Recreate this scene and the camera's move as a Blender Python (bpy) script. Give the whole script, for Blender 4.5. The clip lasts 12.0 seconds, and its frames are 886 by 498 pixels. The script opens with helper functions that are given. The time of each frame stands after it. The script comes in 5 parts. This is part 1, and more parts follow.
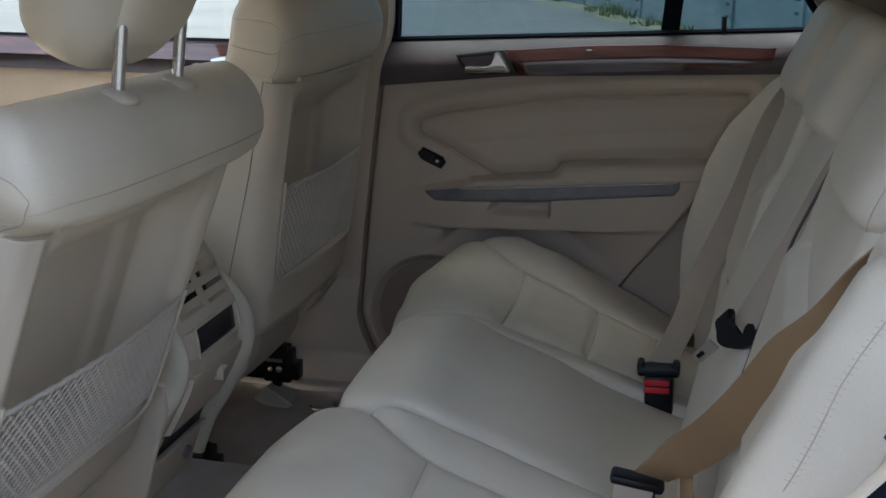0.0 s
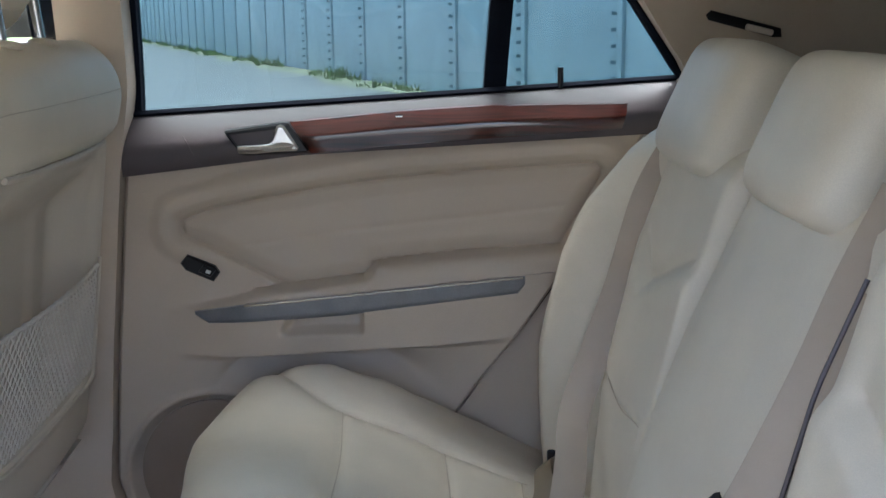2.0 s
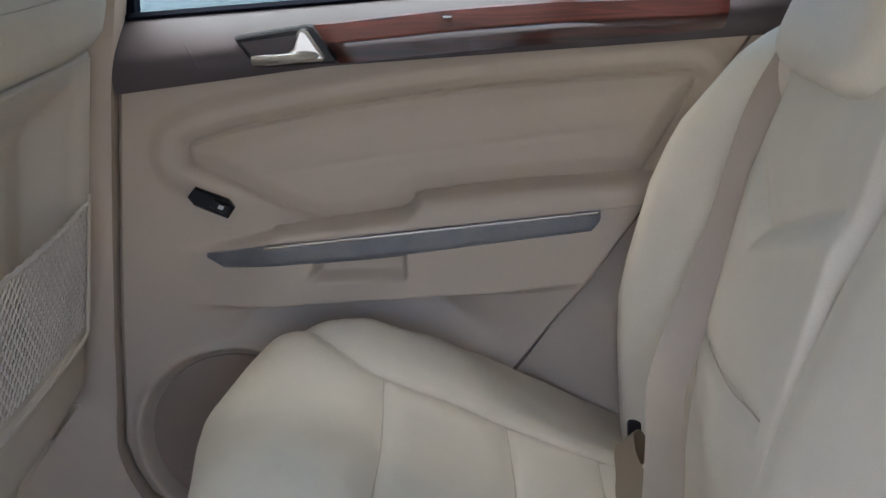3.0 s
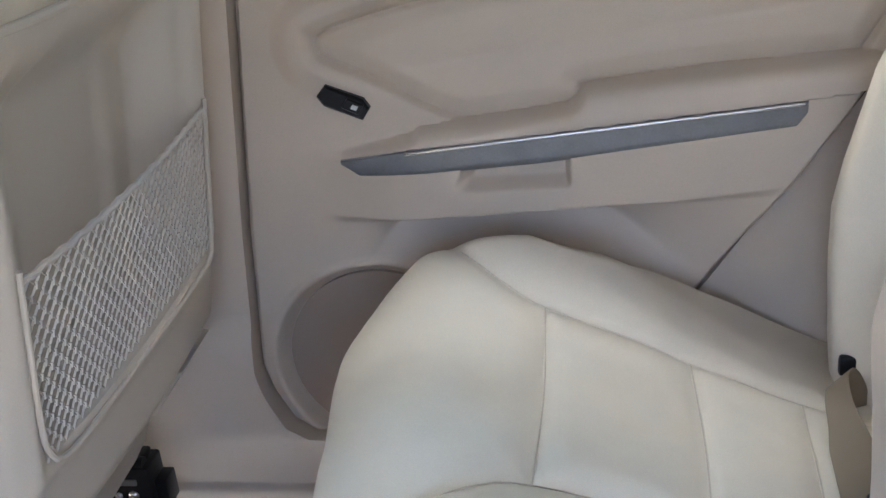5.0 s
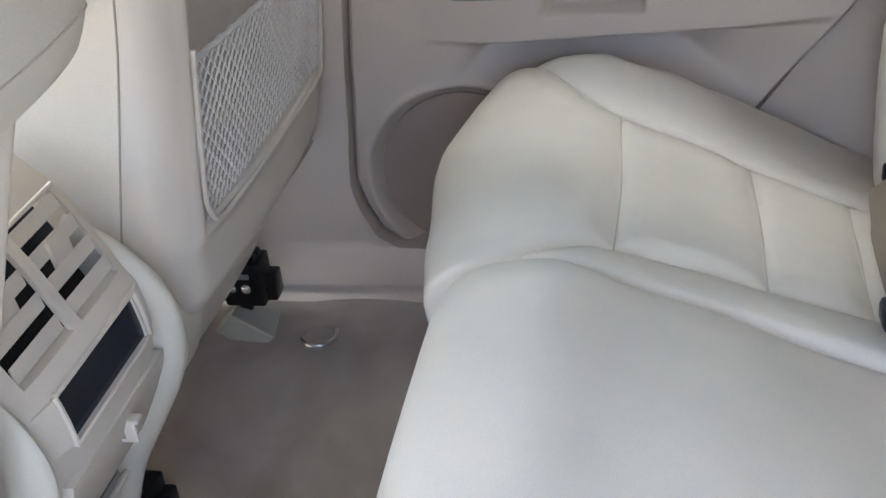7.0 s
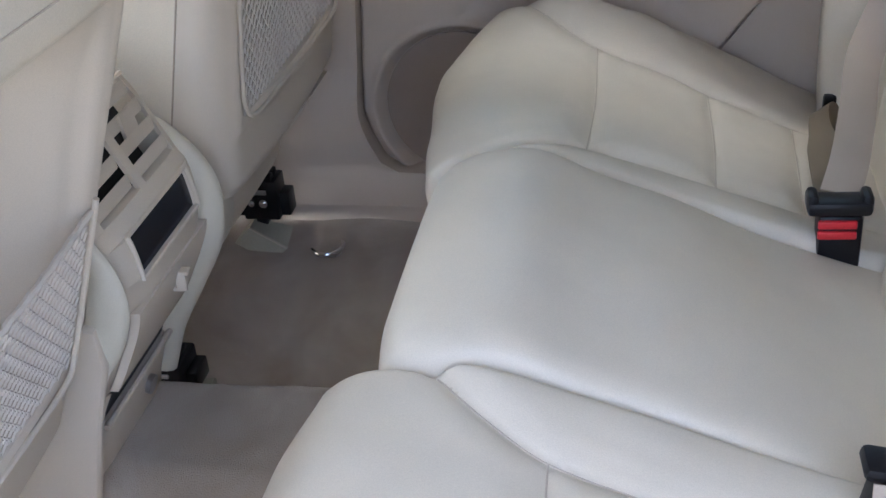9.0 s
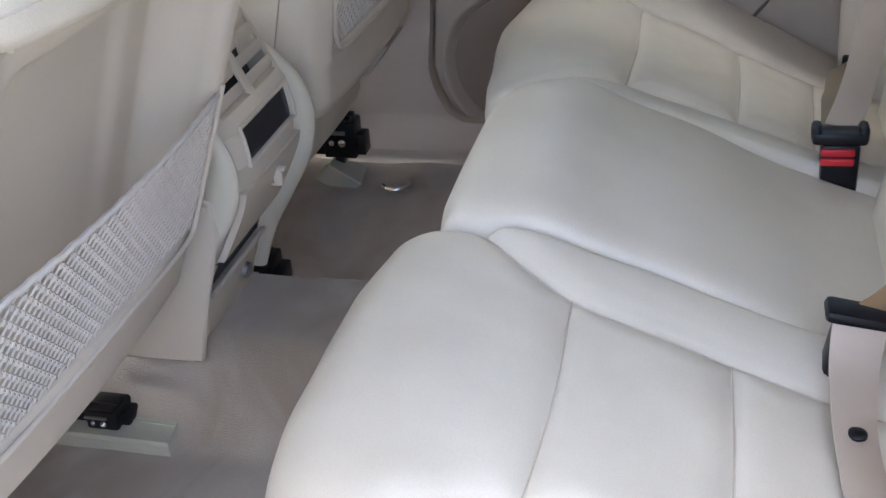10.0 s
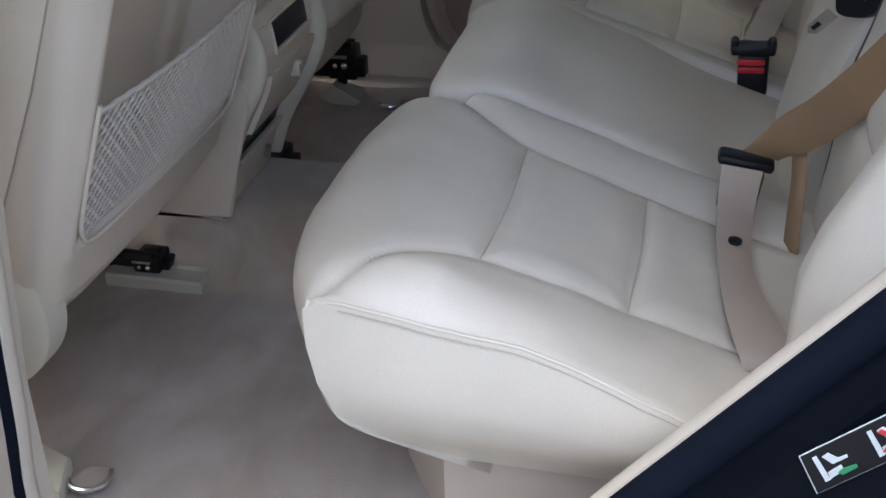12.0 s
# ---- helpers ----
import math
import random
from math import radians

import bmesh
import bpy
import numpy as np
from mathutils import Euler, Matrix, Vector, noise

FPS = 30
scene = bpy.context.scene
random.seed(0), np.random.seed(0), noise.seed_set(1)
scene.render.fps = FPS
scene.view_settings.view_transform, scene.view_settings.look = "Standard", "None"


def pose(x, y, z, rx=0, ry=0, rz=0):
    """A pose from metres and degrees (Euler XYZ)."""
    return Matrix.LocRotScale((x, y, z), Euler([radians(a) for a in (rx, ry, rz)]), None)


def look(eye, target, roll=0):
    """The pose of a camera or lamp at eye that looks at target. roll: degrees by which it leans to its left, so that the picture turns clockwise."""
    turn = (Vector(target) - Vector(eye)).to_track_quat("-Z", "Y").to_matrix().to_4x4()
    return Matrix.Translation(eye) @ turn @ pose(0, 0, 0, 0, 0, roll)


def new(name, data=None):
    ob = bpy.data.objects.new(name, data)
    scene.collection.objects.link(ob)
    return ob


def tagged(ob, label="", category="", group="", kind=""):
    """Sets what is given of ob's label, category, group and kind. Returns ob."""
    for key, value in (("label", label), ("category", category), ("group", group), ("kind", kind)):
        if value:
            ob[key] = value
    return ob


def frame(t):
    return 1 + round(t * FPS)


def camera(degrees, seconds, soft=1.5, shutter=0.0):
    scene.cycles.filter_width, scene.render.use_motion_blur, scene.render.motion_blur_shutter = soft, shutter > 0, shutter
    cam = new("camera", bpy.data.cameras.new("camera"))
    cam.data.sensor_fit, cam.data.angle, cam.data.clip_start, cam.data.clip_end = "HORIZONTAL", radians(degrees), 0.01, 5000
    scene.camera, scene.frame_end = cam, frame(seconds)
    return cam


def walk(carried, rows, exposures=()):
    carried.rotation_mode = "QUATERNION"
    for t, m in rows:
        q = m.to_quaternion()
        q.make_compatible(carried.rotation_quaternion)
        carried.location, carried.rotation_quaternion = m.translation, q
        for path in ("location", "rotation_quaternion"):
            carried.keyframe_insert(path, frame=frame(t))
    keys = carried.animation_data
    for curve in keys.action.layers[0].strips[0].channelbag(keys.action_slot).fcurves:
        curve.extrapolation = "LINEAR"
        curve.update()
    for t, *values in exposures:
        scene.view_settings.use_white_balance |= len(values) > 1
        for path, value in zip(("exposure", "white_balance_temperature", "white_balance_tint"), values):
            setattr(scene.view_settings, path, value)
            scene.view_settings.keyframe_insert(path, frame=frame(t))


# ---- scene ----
cam = camera(44.0, 12.0)
PATH = [
    (0, (0.301, -1.556, 1.044), (-0.118, 0.328, 0.52), 0.9),
    (0.5, (0.306, -1.505, 1.042), (0.068, 0.434, 0.612), 0.7),
    (1, (0.254, -1.401, 1.028), (0.151, 0.554, 0.617), -0.2),
    (1.5, (0.184, -1.215, 1.041), (0.129, 0.738, 0.613), -0.5),
    (2, (0.115, -1.027, 1.006), (0.166, 0.929, 0.594), -0.7),
    (2.5, (0.061, -0.871, 1.016), (0.117, 1.041, 0.433), -0.2),
    (3, (0.095, -0.716, 1.002), (0.074, 1.188, 0.39), -1.6),
    (3.2, (0.073, -0.658, 1.029), (0.053, 1.235, 0.384), -1.2),
    (4.8, (0.079, -0.497, 0.993), (-0.237, 1.315, 0.207), -5.2),
    (5, (0.074, -0.495, 0.986), (-0.23, 1.297, 0.153), -5.7),
    (5.5, (0.059, -0.512, 0.977), (-0.263, 1.234, 0.056), -6.6),
    (6, (0.058, -0.548, 0.972), (-0.283, 1.168, 0.003), -6.9),
    (6.5, (0.044, -0.612, 0.972), (-0.312, 1.091, -0.015), -6.5),
    (7, (0.037, -0.688, 0.978), (-0.335, 0.998, -0.031), -6.0),
    (7.2, (0.01, -0.718, 0.974), (-0.322, 0.98, -0.029), -5.4),
    (8.8, (0.076, -0.877, 0.956), (-0.308, 0.816, -0.038), -5.2),
    (9, (0.064, -0.918, 0.984), (-0.286, 0.764, -0.041), -4.5),
    (9.5, (0.092, -1.058, 0.993), (-0.278, 0.629, -0.016), -3.5),
    (10, (0.119, -1.17, 0.987), (-0.339, 0.498, -0.016), -3.9),
    (10.5, (0.138, -1.255, 0.991), (-0.398, 0.391, -0.01), -3.0),
    (11, (0.142, -1.339, 0.986), (-0.448, 0.28, -0.029), -2.9),
    (11.5, (0.181, -1.444, 0.983), (-0.334, 0.175, -0.072), -2.5),
    (12, (0.208, -1.528, 1.001), (-0.222, 0.139, -0.017), -1.9),
]
EXPOSURES = [(0, 2.55, 5650, -1), (0.5, 3.05, 5430, 0), (1, 3.3, 5430, 0), (2, 3.75, 5470, 0), (3, 3.9, 5680, 3), (5, 4.55, 5450, 3), (7, 4.53, 5430, 3), (8.8, 4.1, 5520, 4), (9.5, 4.05, 5550, 4), (11, 3.5, 5600, 4), (12, 2.9, 5580, 3)]
walk(cam, [(t, look(eye, target, roll)) for t, eye, target, roll in PATH], EXPOSURES)

# ---- light ----
SUN_EL, SUN_AZ = radians(79), radians(-35)
world = bpy.data.worlds.new("sky")
scene.world = world
world.use_nodes = True
wn = world.node_tree
sky = wn.nodes.new("ShaderNodeTexSky")
sky.sky_type, sky.sun_disc = "NISHITA", False
sky.sun_elevation, sky.sun_rotation = SUN_EL, SUN_AZ
sky.air_density, sky.dust_density = 0.5, 9.0
wn.nodes["Background"].inputs["Strength"].default_value = 0.14
wn.links.new(sky.outputs[0], wn.nodes["Background"].inputs[0])
sun = new("sun", bpy.data.lights.new("sun", "SUN"))
sun.data.energy, sun.data.angle, sun.data.color = 0.5, radians(50), (1.0, 0.96, 0.90)
sun.matrix_world = look((0, 0, 6), (-math.sin(SUN_AZ) * math.cos(SUN_EL), -math.cos(SUN_AZ) * math.cos(SUN_EL), 6 - math.sin(SUN_EL)))


# ---- materials ----
def material(name, color, rough=0.5, metal=0.0, vary=0.12, scale=8.0, grain=400.0, bump=0.05, coat=0.0, sheen=0.0):
    """A surface with broad stains, fine grain and a little relief, in metres."""
    m = bpy.data.materials.new(name)
    m.use_nodes = True
    t = m.node_tree
    b = t.nodes["Principled BSDF"]
    b.inputs["Roughness"].default_value, b.inputs["Metallic"].default_value = rough, metal
    b.inputs["Coat Weight"].default_value, b.inputs["Sheen Weight"].default_value = coat, sheen
    geo = t.nodes.new("ShaderNodeTexCoord")
    big, fine = t.nodes.new("ShaderNodeTexNoise"), t.nodes.new("ShaderNodeTexNoise")
    big.inputs["Scale"].default_value, big.inputs["Detail"].default_value = scale, 5
    fine.inputs["Scale"].default_value, fine.inputs["Detail"].default_value = grain, 3
    for n in (big, fine):
        t.links.new(geo.outputs["Object"], n.inputs["Vector"])
    ramp = t.nodes.new("ShaderNodeValToRGB")
    lo = [c * (1 - vary) for c in color]
    ramp.color_ramp.elements[0].color, ramp.color_ramp.elements[1].color = (*lo, 1), (*[min(1, c * (1 + vary * 0.5)) for c in color], 1)
    ramp.color_ramp.elements[0].position, ramp.color_ramp.elements[1].position = 0.3, 0.62
    t.links.new(big.outputs["Fac"], ramp.inputs[0])
    mix = t.nodes.new("ShaderNodeMix")
    mix.data_type, mix.blend_type = "RGBA", "MULTIPLY"
    mix.inputs["Factor"].default_value = 0.25
    t.links.new(ramp.outputs[0], mix.inputs["A"])
    t.links.new(fine.outputs["Fac"], mix.inputs["B"])
    t.links.new(mix.outputs["Result"], b.inputs["Base Color"])
    bm_node = t.nodes.new("ShaderNodeBump")
    bm_node.inputs["Strength"].default_value, bm_node.inputs["Distance"].default_value = bump, 0.002
    t.links.new(fine.outputs["Fac"], bm_node.inputs["Height"])
    t.links.new(bm_node.outputs[0], b.inputs["Normal"])
    return m


LEATHER = material("beige_leather", (0.735, 0.66, 0.535), 0.46, vary=0.07, scale=6, grain=900, bump=0.12)
LEATHER_F = material("front_leather", (0.70, 0.62, 0.49), 0.46, vary=0.07, scale=6, grain=900, bump=0.12)
THREAD = material("seam_thread", (0.40, 0.33, 0.25), 0.8, vary=0.1)
STITCH = material("pale_stitch_thread", (0.58, 0.50, 0.40), 0.8, vary=0.1)
PLASTIC = material("beige_plastic", (0.63, 0.55, 0.44), 0.55, vary=0.05, scale=4, grain=1200, bump=0.12)
DOORSKIN = material("door_skin", (0.585, 0.49, 0.385), 0.55, vary=0.05, scale=4, grain=1200, bump=0.14)
ARCHTRIM = material("arch_trim", (0.48, 0.40, 0.315), 0.65, vary=0.06, scale=4, grain=1200, bump=0.2)
SPEAKER = material("speaker_grille", (0.37, 0.29, 0.225), 0.75, vary=0.08, scale=5, grain=1500, bump=0.5)
PALE = material("pale_plastic", (0.60, 0.55, 0.435), 0.48, vary=0.05, scale=5, grain=1200, bump=0.05)
RAILCOVER = material("rail_cover_plastic", (0.45, 0.43, 0.335), 0.6, vary=0.1)
CARPET = material("carpet", (0.52, 0.435, 0.34), 0.95, vary=0.32, scale=10, grain=700, bump=0.9, sheen=0.3)


def brush_carpet():
    """Brushed pile: streaks and brown-grey patches over the base colour."""
    t = CARPET.node_tree
    mix = next(n for n in t.nodes if n.bl_idname == "ShaderNodeMix")
    co, mp = t.nodes.new("ShaderNodeTexCoord"), t.nodes.new("ShaderNodeMapping")
    mp.inputs["Scale"].default_value, mp.inputs["Rotation"].default_value = (6.0, 3.5, 4.0), (0, 0, 0.4)
    nz, rp = t.nodes.new("ShaderNodeTexNoise"), t.nodes.new("ShaderNodeValToRGB")
    nz.inputs["Scale"].default_value, nz.inputs["Detail"].default_value, nz.inputs["Distortion"].default_value = 1.5, 4, 0.6
    e = rp.color_ramp.elements
    e[0].position, e[0].color = 0.32, (0.35, 0.28, 0.21, 1)
    e[1].position, e[1].color = 0.68, (0.50, 0.435, 0.36, 1)
    t.links.new(co.outputs["Object"], mp.inputs[0])
    t.links.new(mp.outputs[0], nz.inputs["Vector"])
    t.links.new(nz.outputs["Fac"], rp.inputs[0])
    t.links.new(rp.outputs[0], mix.inputs["A"])


brush_carpet()
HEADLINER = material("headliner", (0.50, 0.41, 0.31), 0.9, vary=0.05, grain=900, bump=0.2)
# unseen roof only: paler than HEADLINER to throw light down on the bench
ROOF_BOUNCE = material("roof_bounce_cloth", (0.82, 0.77, 0.68), 0.9, vary=0.05, grain=900, bump=0.2)
PLUM = material("dark_trim", (0.085, 0.068, 0.074), 0.45, vary=0.1, grain=1200, bump=0.12)
PLUMBLUE = material("dark_blue_plastic", (0.03, 0.055, 0.11), 0.4, vary=0.1)
BLACK = material("black_plastic", (0.008, 0.008, 0.010), 0.36, vary=0.2, bump=0.08)
RUBBER = material("black_rubber", (0.007, 0.009, 0.016), 0.8, vary=0.2, bump=0.1)
PAINT = material("black_paint", (0.004, 0.005, 0.008), 0.22, vary=0.2, bump=0.0, coat=0.0)
BLACK.node_tree.nodes["Principled BSDF"].inputs["Specular IOR Level"].default_value = 0.3
PAINT.node_tree.nodes["Principled BSDF"].inputs["Specular IOR Level"].default_value = 0.05
RUBBER.node_tree.nodes["Principled BSDF"].inputs["Specular IOR Level"].default_value = 0.06
CHROME = material("chrome", (0.80, 0.80, 0.80), 0.22, 1.0, vary=0.05, bump=0.0)
STEEL = material("steel", (0.5, 0.5, 0.52), 0.3, 1.0, vary=0.1, bump=0.03)
SILVER = material("brushed_silver", (0.30, 0.305, 0.32), 0.42, 0.5, vary=0.1, scale=30, bump=0.05)
SCREEN = material("dark_screen", (0.010, 0.013, 0.022), 0.22, vary=0.1, bump=0.0)
RED = material("red_button", (0.62, 0.02, 0.03), 0.4, vary=0.1)
BELT = material("beige_webbing", (0.48, 0.395, 0.31), 0.5, vary=0.06, grain=1500, bump=0.3)
BELT_BROWN = material("brown_webbing", (0.32, 0.205, 0.105), 0.55, vary=0.08, grain=1500, bump=0.3)
BELT_OLIVE = material("olive_webbing", (0.25, 0.195, 0.13), 0.55, vary=0.08, grain=1500, bump=0.3)
NET = material("net_cord", (0.68, 0.615, 0.53), 0.75, vary=0.1, grain=1500, bump=0.2)
WHITE = material("white_print", (0.75, 0.76, 0.74), 0.5, vary=0.03, bump=0.0)
GREEN = material("green_print", (0.06, 0.3, 0.12), 0.5, vary=0.05, bump=0.0)
REDPRINT = material("red_print", (0.6, 0.05, 0.06), 0.5, vary=0.05, bump=0.0)
ASPHALT = material("asphalt", (0.088, 0.089, 0.087), 0.9, vary=0.2, scale=0.4, grain=60, bump=0.5)
FENCE = material("blue_fence_paint", (0.31, 0.40, 0.43), 0.6, vary=0.12, scale=1.5, grain=40, bump=0.1)
RIB = material("dark_fence_joint", (0.17, 0.24, 0.27), 0.7, vary=0.2)
GRASS = material("grass", (0.10, 0.15, 0.035), 0.8, vary=0.4, scale=3)
BLOCKPAINT = material("light_block_wall", (0.36, 0.34, 0.31), 0.85, vary=0.1, scale=0.8, grain=60, bump=0.4)
CARPAINT = material("silver_car_paint", (0.55, 0.57, 0.60), 0.3, vary=0.1, coat=0.6)


def wood_material():
    m = material("glossy_wood", (0.17, 0.035, 0.018), 0.30, coat=1.0, bump=0.0)
    t = m.node_tree
    b = t.nodes["Principled BSDF"]
    b.inputs["Coat Roughness"].default_value, b.inputs["Coat IOR"].default_value = 0.03, 1.7
    b.inputs["Specular IOR Level"].default_value = 0.3
    geo = t.nodes.new("ShaderNodeTexCoord")
    mp = t.nodes.new("ShaderNodeMapping")
    mp.inputs["Scale"].default_value = (3.0, 20.0, 45.0)
    nz = t.nodes.new("ShaderNodeTexNoise")
    nz.inputs["Scale"].default_value, nz.inputs["Detail"].default_value, nz.inputs["Distortion"].default_value = 1.6, 8, 1.5
    rp = t.nodes.new("ShaderNodeValToRGB")
    e = rp.color_ramp.elements
    e[0].position, e[0].color = 0.34, (0.011, 0.002, 0.002, 1)
    e[1].position, e[1].color = 0.66, (0.082, 0.016, 0.010, 1)
    t.links.new(geo.outputs["Object"], mp.inputs[0])
    t.links.new(mp.outputs[0], nz.inputs["Vector"])
    t.links.new(nz.outputs["Fac"], rp.inputs[0])
    t.links.new(rp.outputs[0], b.inputs["Base Color"])
    return m


WOOD = wood_material()


def pane_material(name, tint):
    m = bpy.data.materials.new(name)
    m.use_nodes = True
    t = m.node_tree
    t.nodes.remove(t.nodes["Principled BSDF"])
    clear, shine = t.nodes.new("ShaderNodeBsdfTransparent"), t.nodes.new("ShaderNodeBsdfGlossy")
    clear.inputs["Color"].default_value = (*tint, 1)
    shine.inputs["Roughness"].default_value = 0.02
    mix, fres = t.nodes.new("ShaderNodeMixShader"), t.nodes.new("ShaderNodeFresnel")
    fres.inputs["IOR"].default_value = 1.4
    t.links.new(fres.outputs[0], mix.inputs[0])
    t.links.new(clear.outputs[0], mix.inputs[1])
    t.links.new(shine.outputs[0], mix.inputs[2])
    t.links.new(mix.outputs[0], t.nodes["Material Output"].inputs[0])
    return m


GLASS = pane_material("dark_tinted_glass", (0.41, 0.475, 0.50))
CLEAR = pane_material("clear_glass", (0.94, 0.96, 0.95))


# ---- building helpers: geometry is a pair of vertex and face lists ----
def mesh(name, geom, mat, smooth=True):
    me = bpy.data.meshes.new(name)
    me.from_pydata([tuple(v) for v in geom[0]], [], geom[1])
    me.materials.append(mat)
    b = bmesh.new()
    b.from_mesh(me)
    bmesh.ops.recalc_face_normals(b, faces=b.faces)
    b.to_mesh(me)
    b.free()
    if smooth:
        me.shade_smooth()
        me.set_sharp_from_angle(angle=radians(40))
    return new(name, me)


def thing(name, at, label, category, kind="", group=""):
    ob = new(name)
    ob.empty_display_size = 0.05
    ob.location = at
    return tagged(ob, label, category, group, kind)


def part(name, geom, mat, parent, label="", smooth=True):
    """One mesh under a thing (an Empty) or under another part."""
    ob = mesh(name, geom, mat, smooth)
    ob.parent = parent
    if parent.type == "EMPTY":
        ob.matrix_parent_inverse = Matrix.Translation(-parent.location)
    if label:
        ob["label"] = label
    return ob


def join(*geoms):
    vs, fs = [], []
    for v, f in geoms:
        n = len(vs)
        vs += [tuple(p) for p in v]
        fs += [tuple(i + n for i in q) for q in f]
    return vs, fs


def grid(fn, us, vs, loop_u=False):
    """Surface through fn(u, v)."""
    pts = [tuple(fn(u, v)) for u in us for v in vs]
    nu, nv, fs = len(us), len(vs), []
    for i in range(nu if loop_u else nu - 1):
        for j in range(nv - 1):
            a, b = i * nv + j, ((i + 1) % nu) * nv + j
            fs.append((a, b, b + 1, a + 1))
    return pts, fs


def slab(fn, us, vs, back):
    """A closed body: the surface fn(u, v), and its copy moved by the vector back."""
    p, f = grid(fn, us, vs)
    n, nu, nv = len(p), len(us), len(vs)
    q = [tuple(np.add(a, back)) for a in p]
    f2 = [tuple(i + n for i in reversed(k)) for k in f]
    rim = [i * nv for i in range(nu)] + [(nu - 1) * nv + j for j in range(1, nv)] + [i * nv + nv - 1 for i in range(nu - 2, -1, -1)] + [j for j in range(nv - 2, 0, -1)]
    side = [(rim[k], rim[(k + 1) % len(rim)], rim[(k + 1) % len(rim)] + n, rim[k] + n) for k in range(len(rim))]
    return p + q, f + f2 + side


def steps(a, b, n):
    return [a + (b - a) * i / (n - 1) for i in range(n)]


def curve(pts, n):
    """n points evenly along a smooth curve through pts."""
    P = [np.array(p, float) for p in pts]
    P = [2 * P[0] - P[1]] + P + [2 * P[-1] - P[-2]]
    out = []
    for i in range(1, len(P) - 2):
        for k in range(24):
            s = k / 24
            a, b, c, d = P[i - 1 : i + 3]
            out.append(0.5 * (2 * b + (c - a) * s + (2 * a - 5 * b + 4 * c - d) * s * s + (3 * b - a - 3 * c + d) * s ** 3))
    out.append(P[-2])
    out = np.array(out)
    d = np.r_[0, np.cumsum(np.linalg.norm(np.diff(out, axis=0), axis=1))]
    return [np.array([np.interp(x, d, out[:, k]) for k in range(out.shape[1])]) for x in np.linspace(0, d[-1], n)]


def tube(pts, r, sides=8, loop=False, flat=1.0, up=(0, 0, 1)):
    """A round (or flattened) bar along pts."""
    P = [np.array(p, float) for p in pts]
    vs, fs, n = [], [], len(P)
    for i, p in enumerate(P):
        d = P[(i + 1) % n] - P[i - 1] if loop else P[min(i + 1, n - 1)] - P[max(i - 1, 0)]
        d = d / (np.linalg.norm(d) + 1e-9)
        a = np.cross(d, up)
        if np.linalg.norm(a) < 1e-3:
            a = np.cross(d, (1, 0, 0))
        a /= np.linalg.norm(a)
        b = np.cross(a, d)
        for k in range(sides):
            w = 2 * math.pi * k / sides
            vs.append(tuple(p + r * math.cos(w) * a + r * flat * math.sin(w) * b))
    for i in range(n if loop else n - 1):
        for k in range(sides):
            a, b = i * sides, ((i + 1) % n) * sides
            fs.append((a + k, a + (k + 1) % sides, b + (k + 1) % sides, b + k))
    if not loop:
        fs += [tuple(range(sides))[::-1], tuple(range((n - 1) * sides, n * sides))]
    return vs, fs


def ribbon(pts, wide, thick):
    """A strap along pts; wide gives half its width as a vector at each point, or one for all."""
    P = [np.array(p, float) for p in pts]
    W = [np.array(w, float) for w in wide] if np.ndim(wide) == 2 else [np.array(wide, float)] * len(P)
    vs, fs = [], []
    for i, p in enumerate(P):
        d = P[min(i + 1, len(P) - 1)] - P[max(i - 1, 0)]
        n = np.cross(d, W[i])
        n = n / (np.linalg.norm(n) + 1e-9) * thick / 2
        vs += [tuple(p - W[i] - n * 0.6), tuple(p - W[i] * 0.96 - n), tuple(p + W[i] * 0.96 - n), tuple(p + W[i] - n * 0.6), tuple(p + W[i] + n * 0.6), tuple(p + W[i] * 0.96 + n), tuple(p - W[i] * 0.96 + n), tuple(p - W[i] + n * 0.6)]
    for i in range(len(P) - 1):
        for k in range(8):
            a = i * 8
            fs.append((a + k, a + (k + 1) % 8, a + 8 + (k + 1) % 8, a + 8 + k))
    fs += [tuple(range(8))[::-1], tuple(range(len(vs) - 8, len(vs)))]
    return vs, fs


def box(c, s, r=0.003, m=None, seg=2):
    """A box with rounded edges: centre, full sizes, edge radius, and a pose to lay it by."""
    b = bmesh.new()
    bmesh.ops.create_cube(b, size=1.0)
    for v in b.verts:
        v.co = Vector((v.co.x * s[0], v.co.y * s[1], v.co.z * s[2]))
    if r > 0:
        bmesh.ops.bevel(b, geom=list(b.edges), offset=min(r, min(s) * 0.45), segments=seg, affect="EDGES", profile=0.5)
    b.verts.index_update()
    mt = Matrix.Translation(c) @ (m or Matrix())
    vs, fs = [tuple(mt @ v.co) for v in b.verts], [tuple(v.index for v in f.verts) for f in b.faces]
    b.free()
    return vs, fs


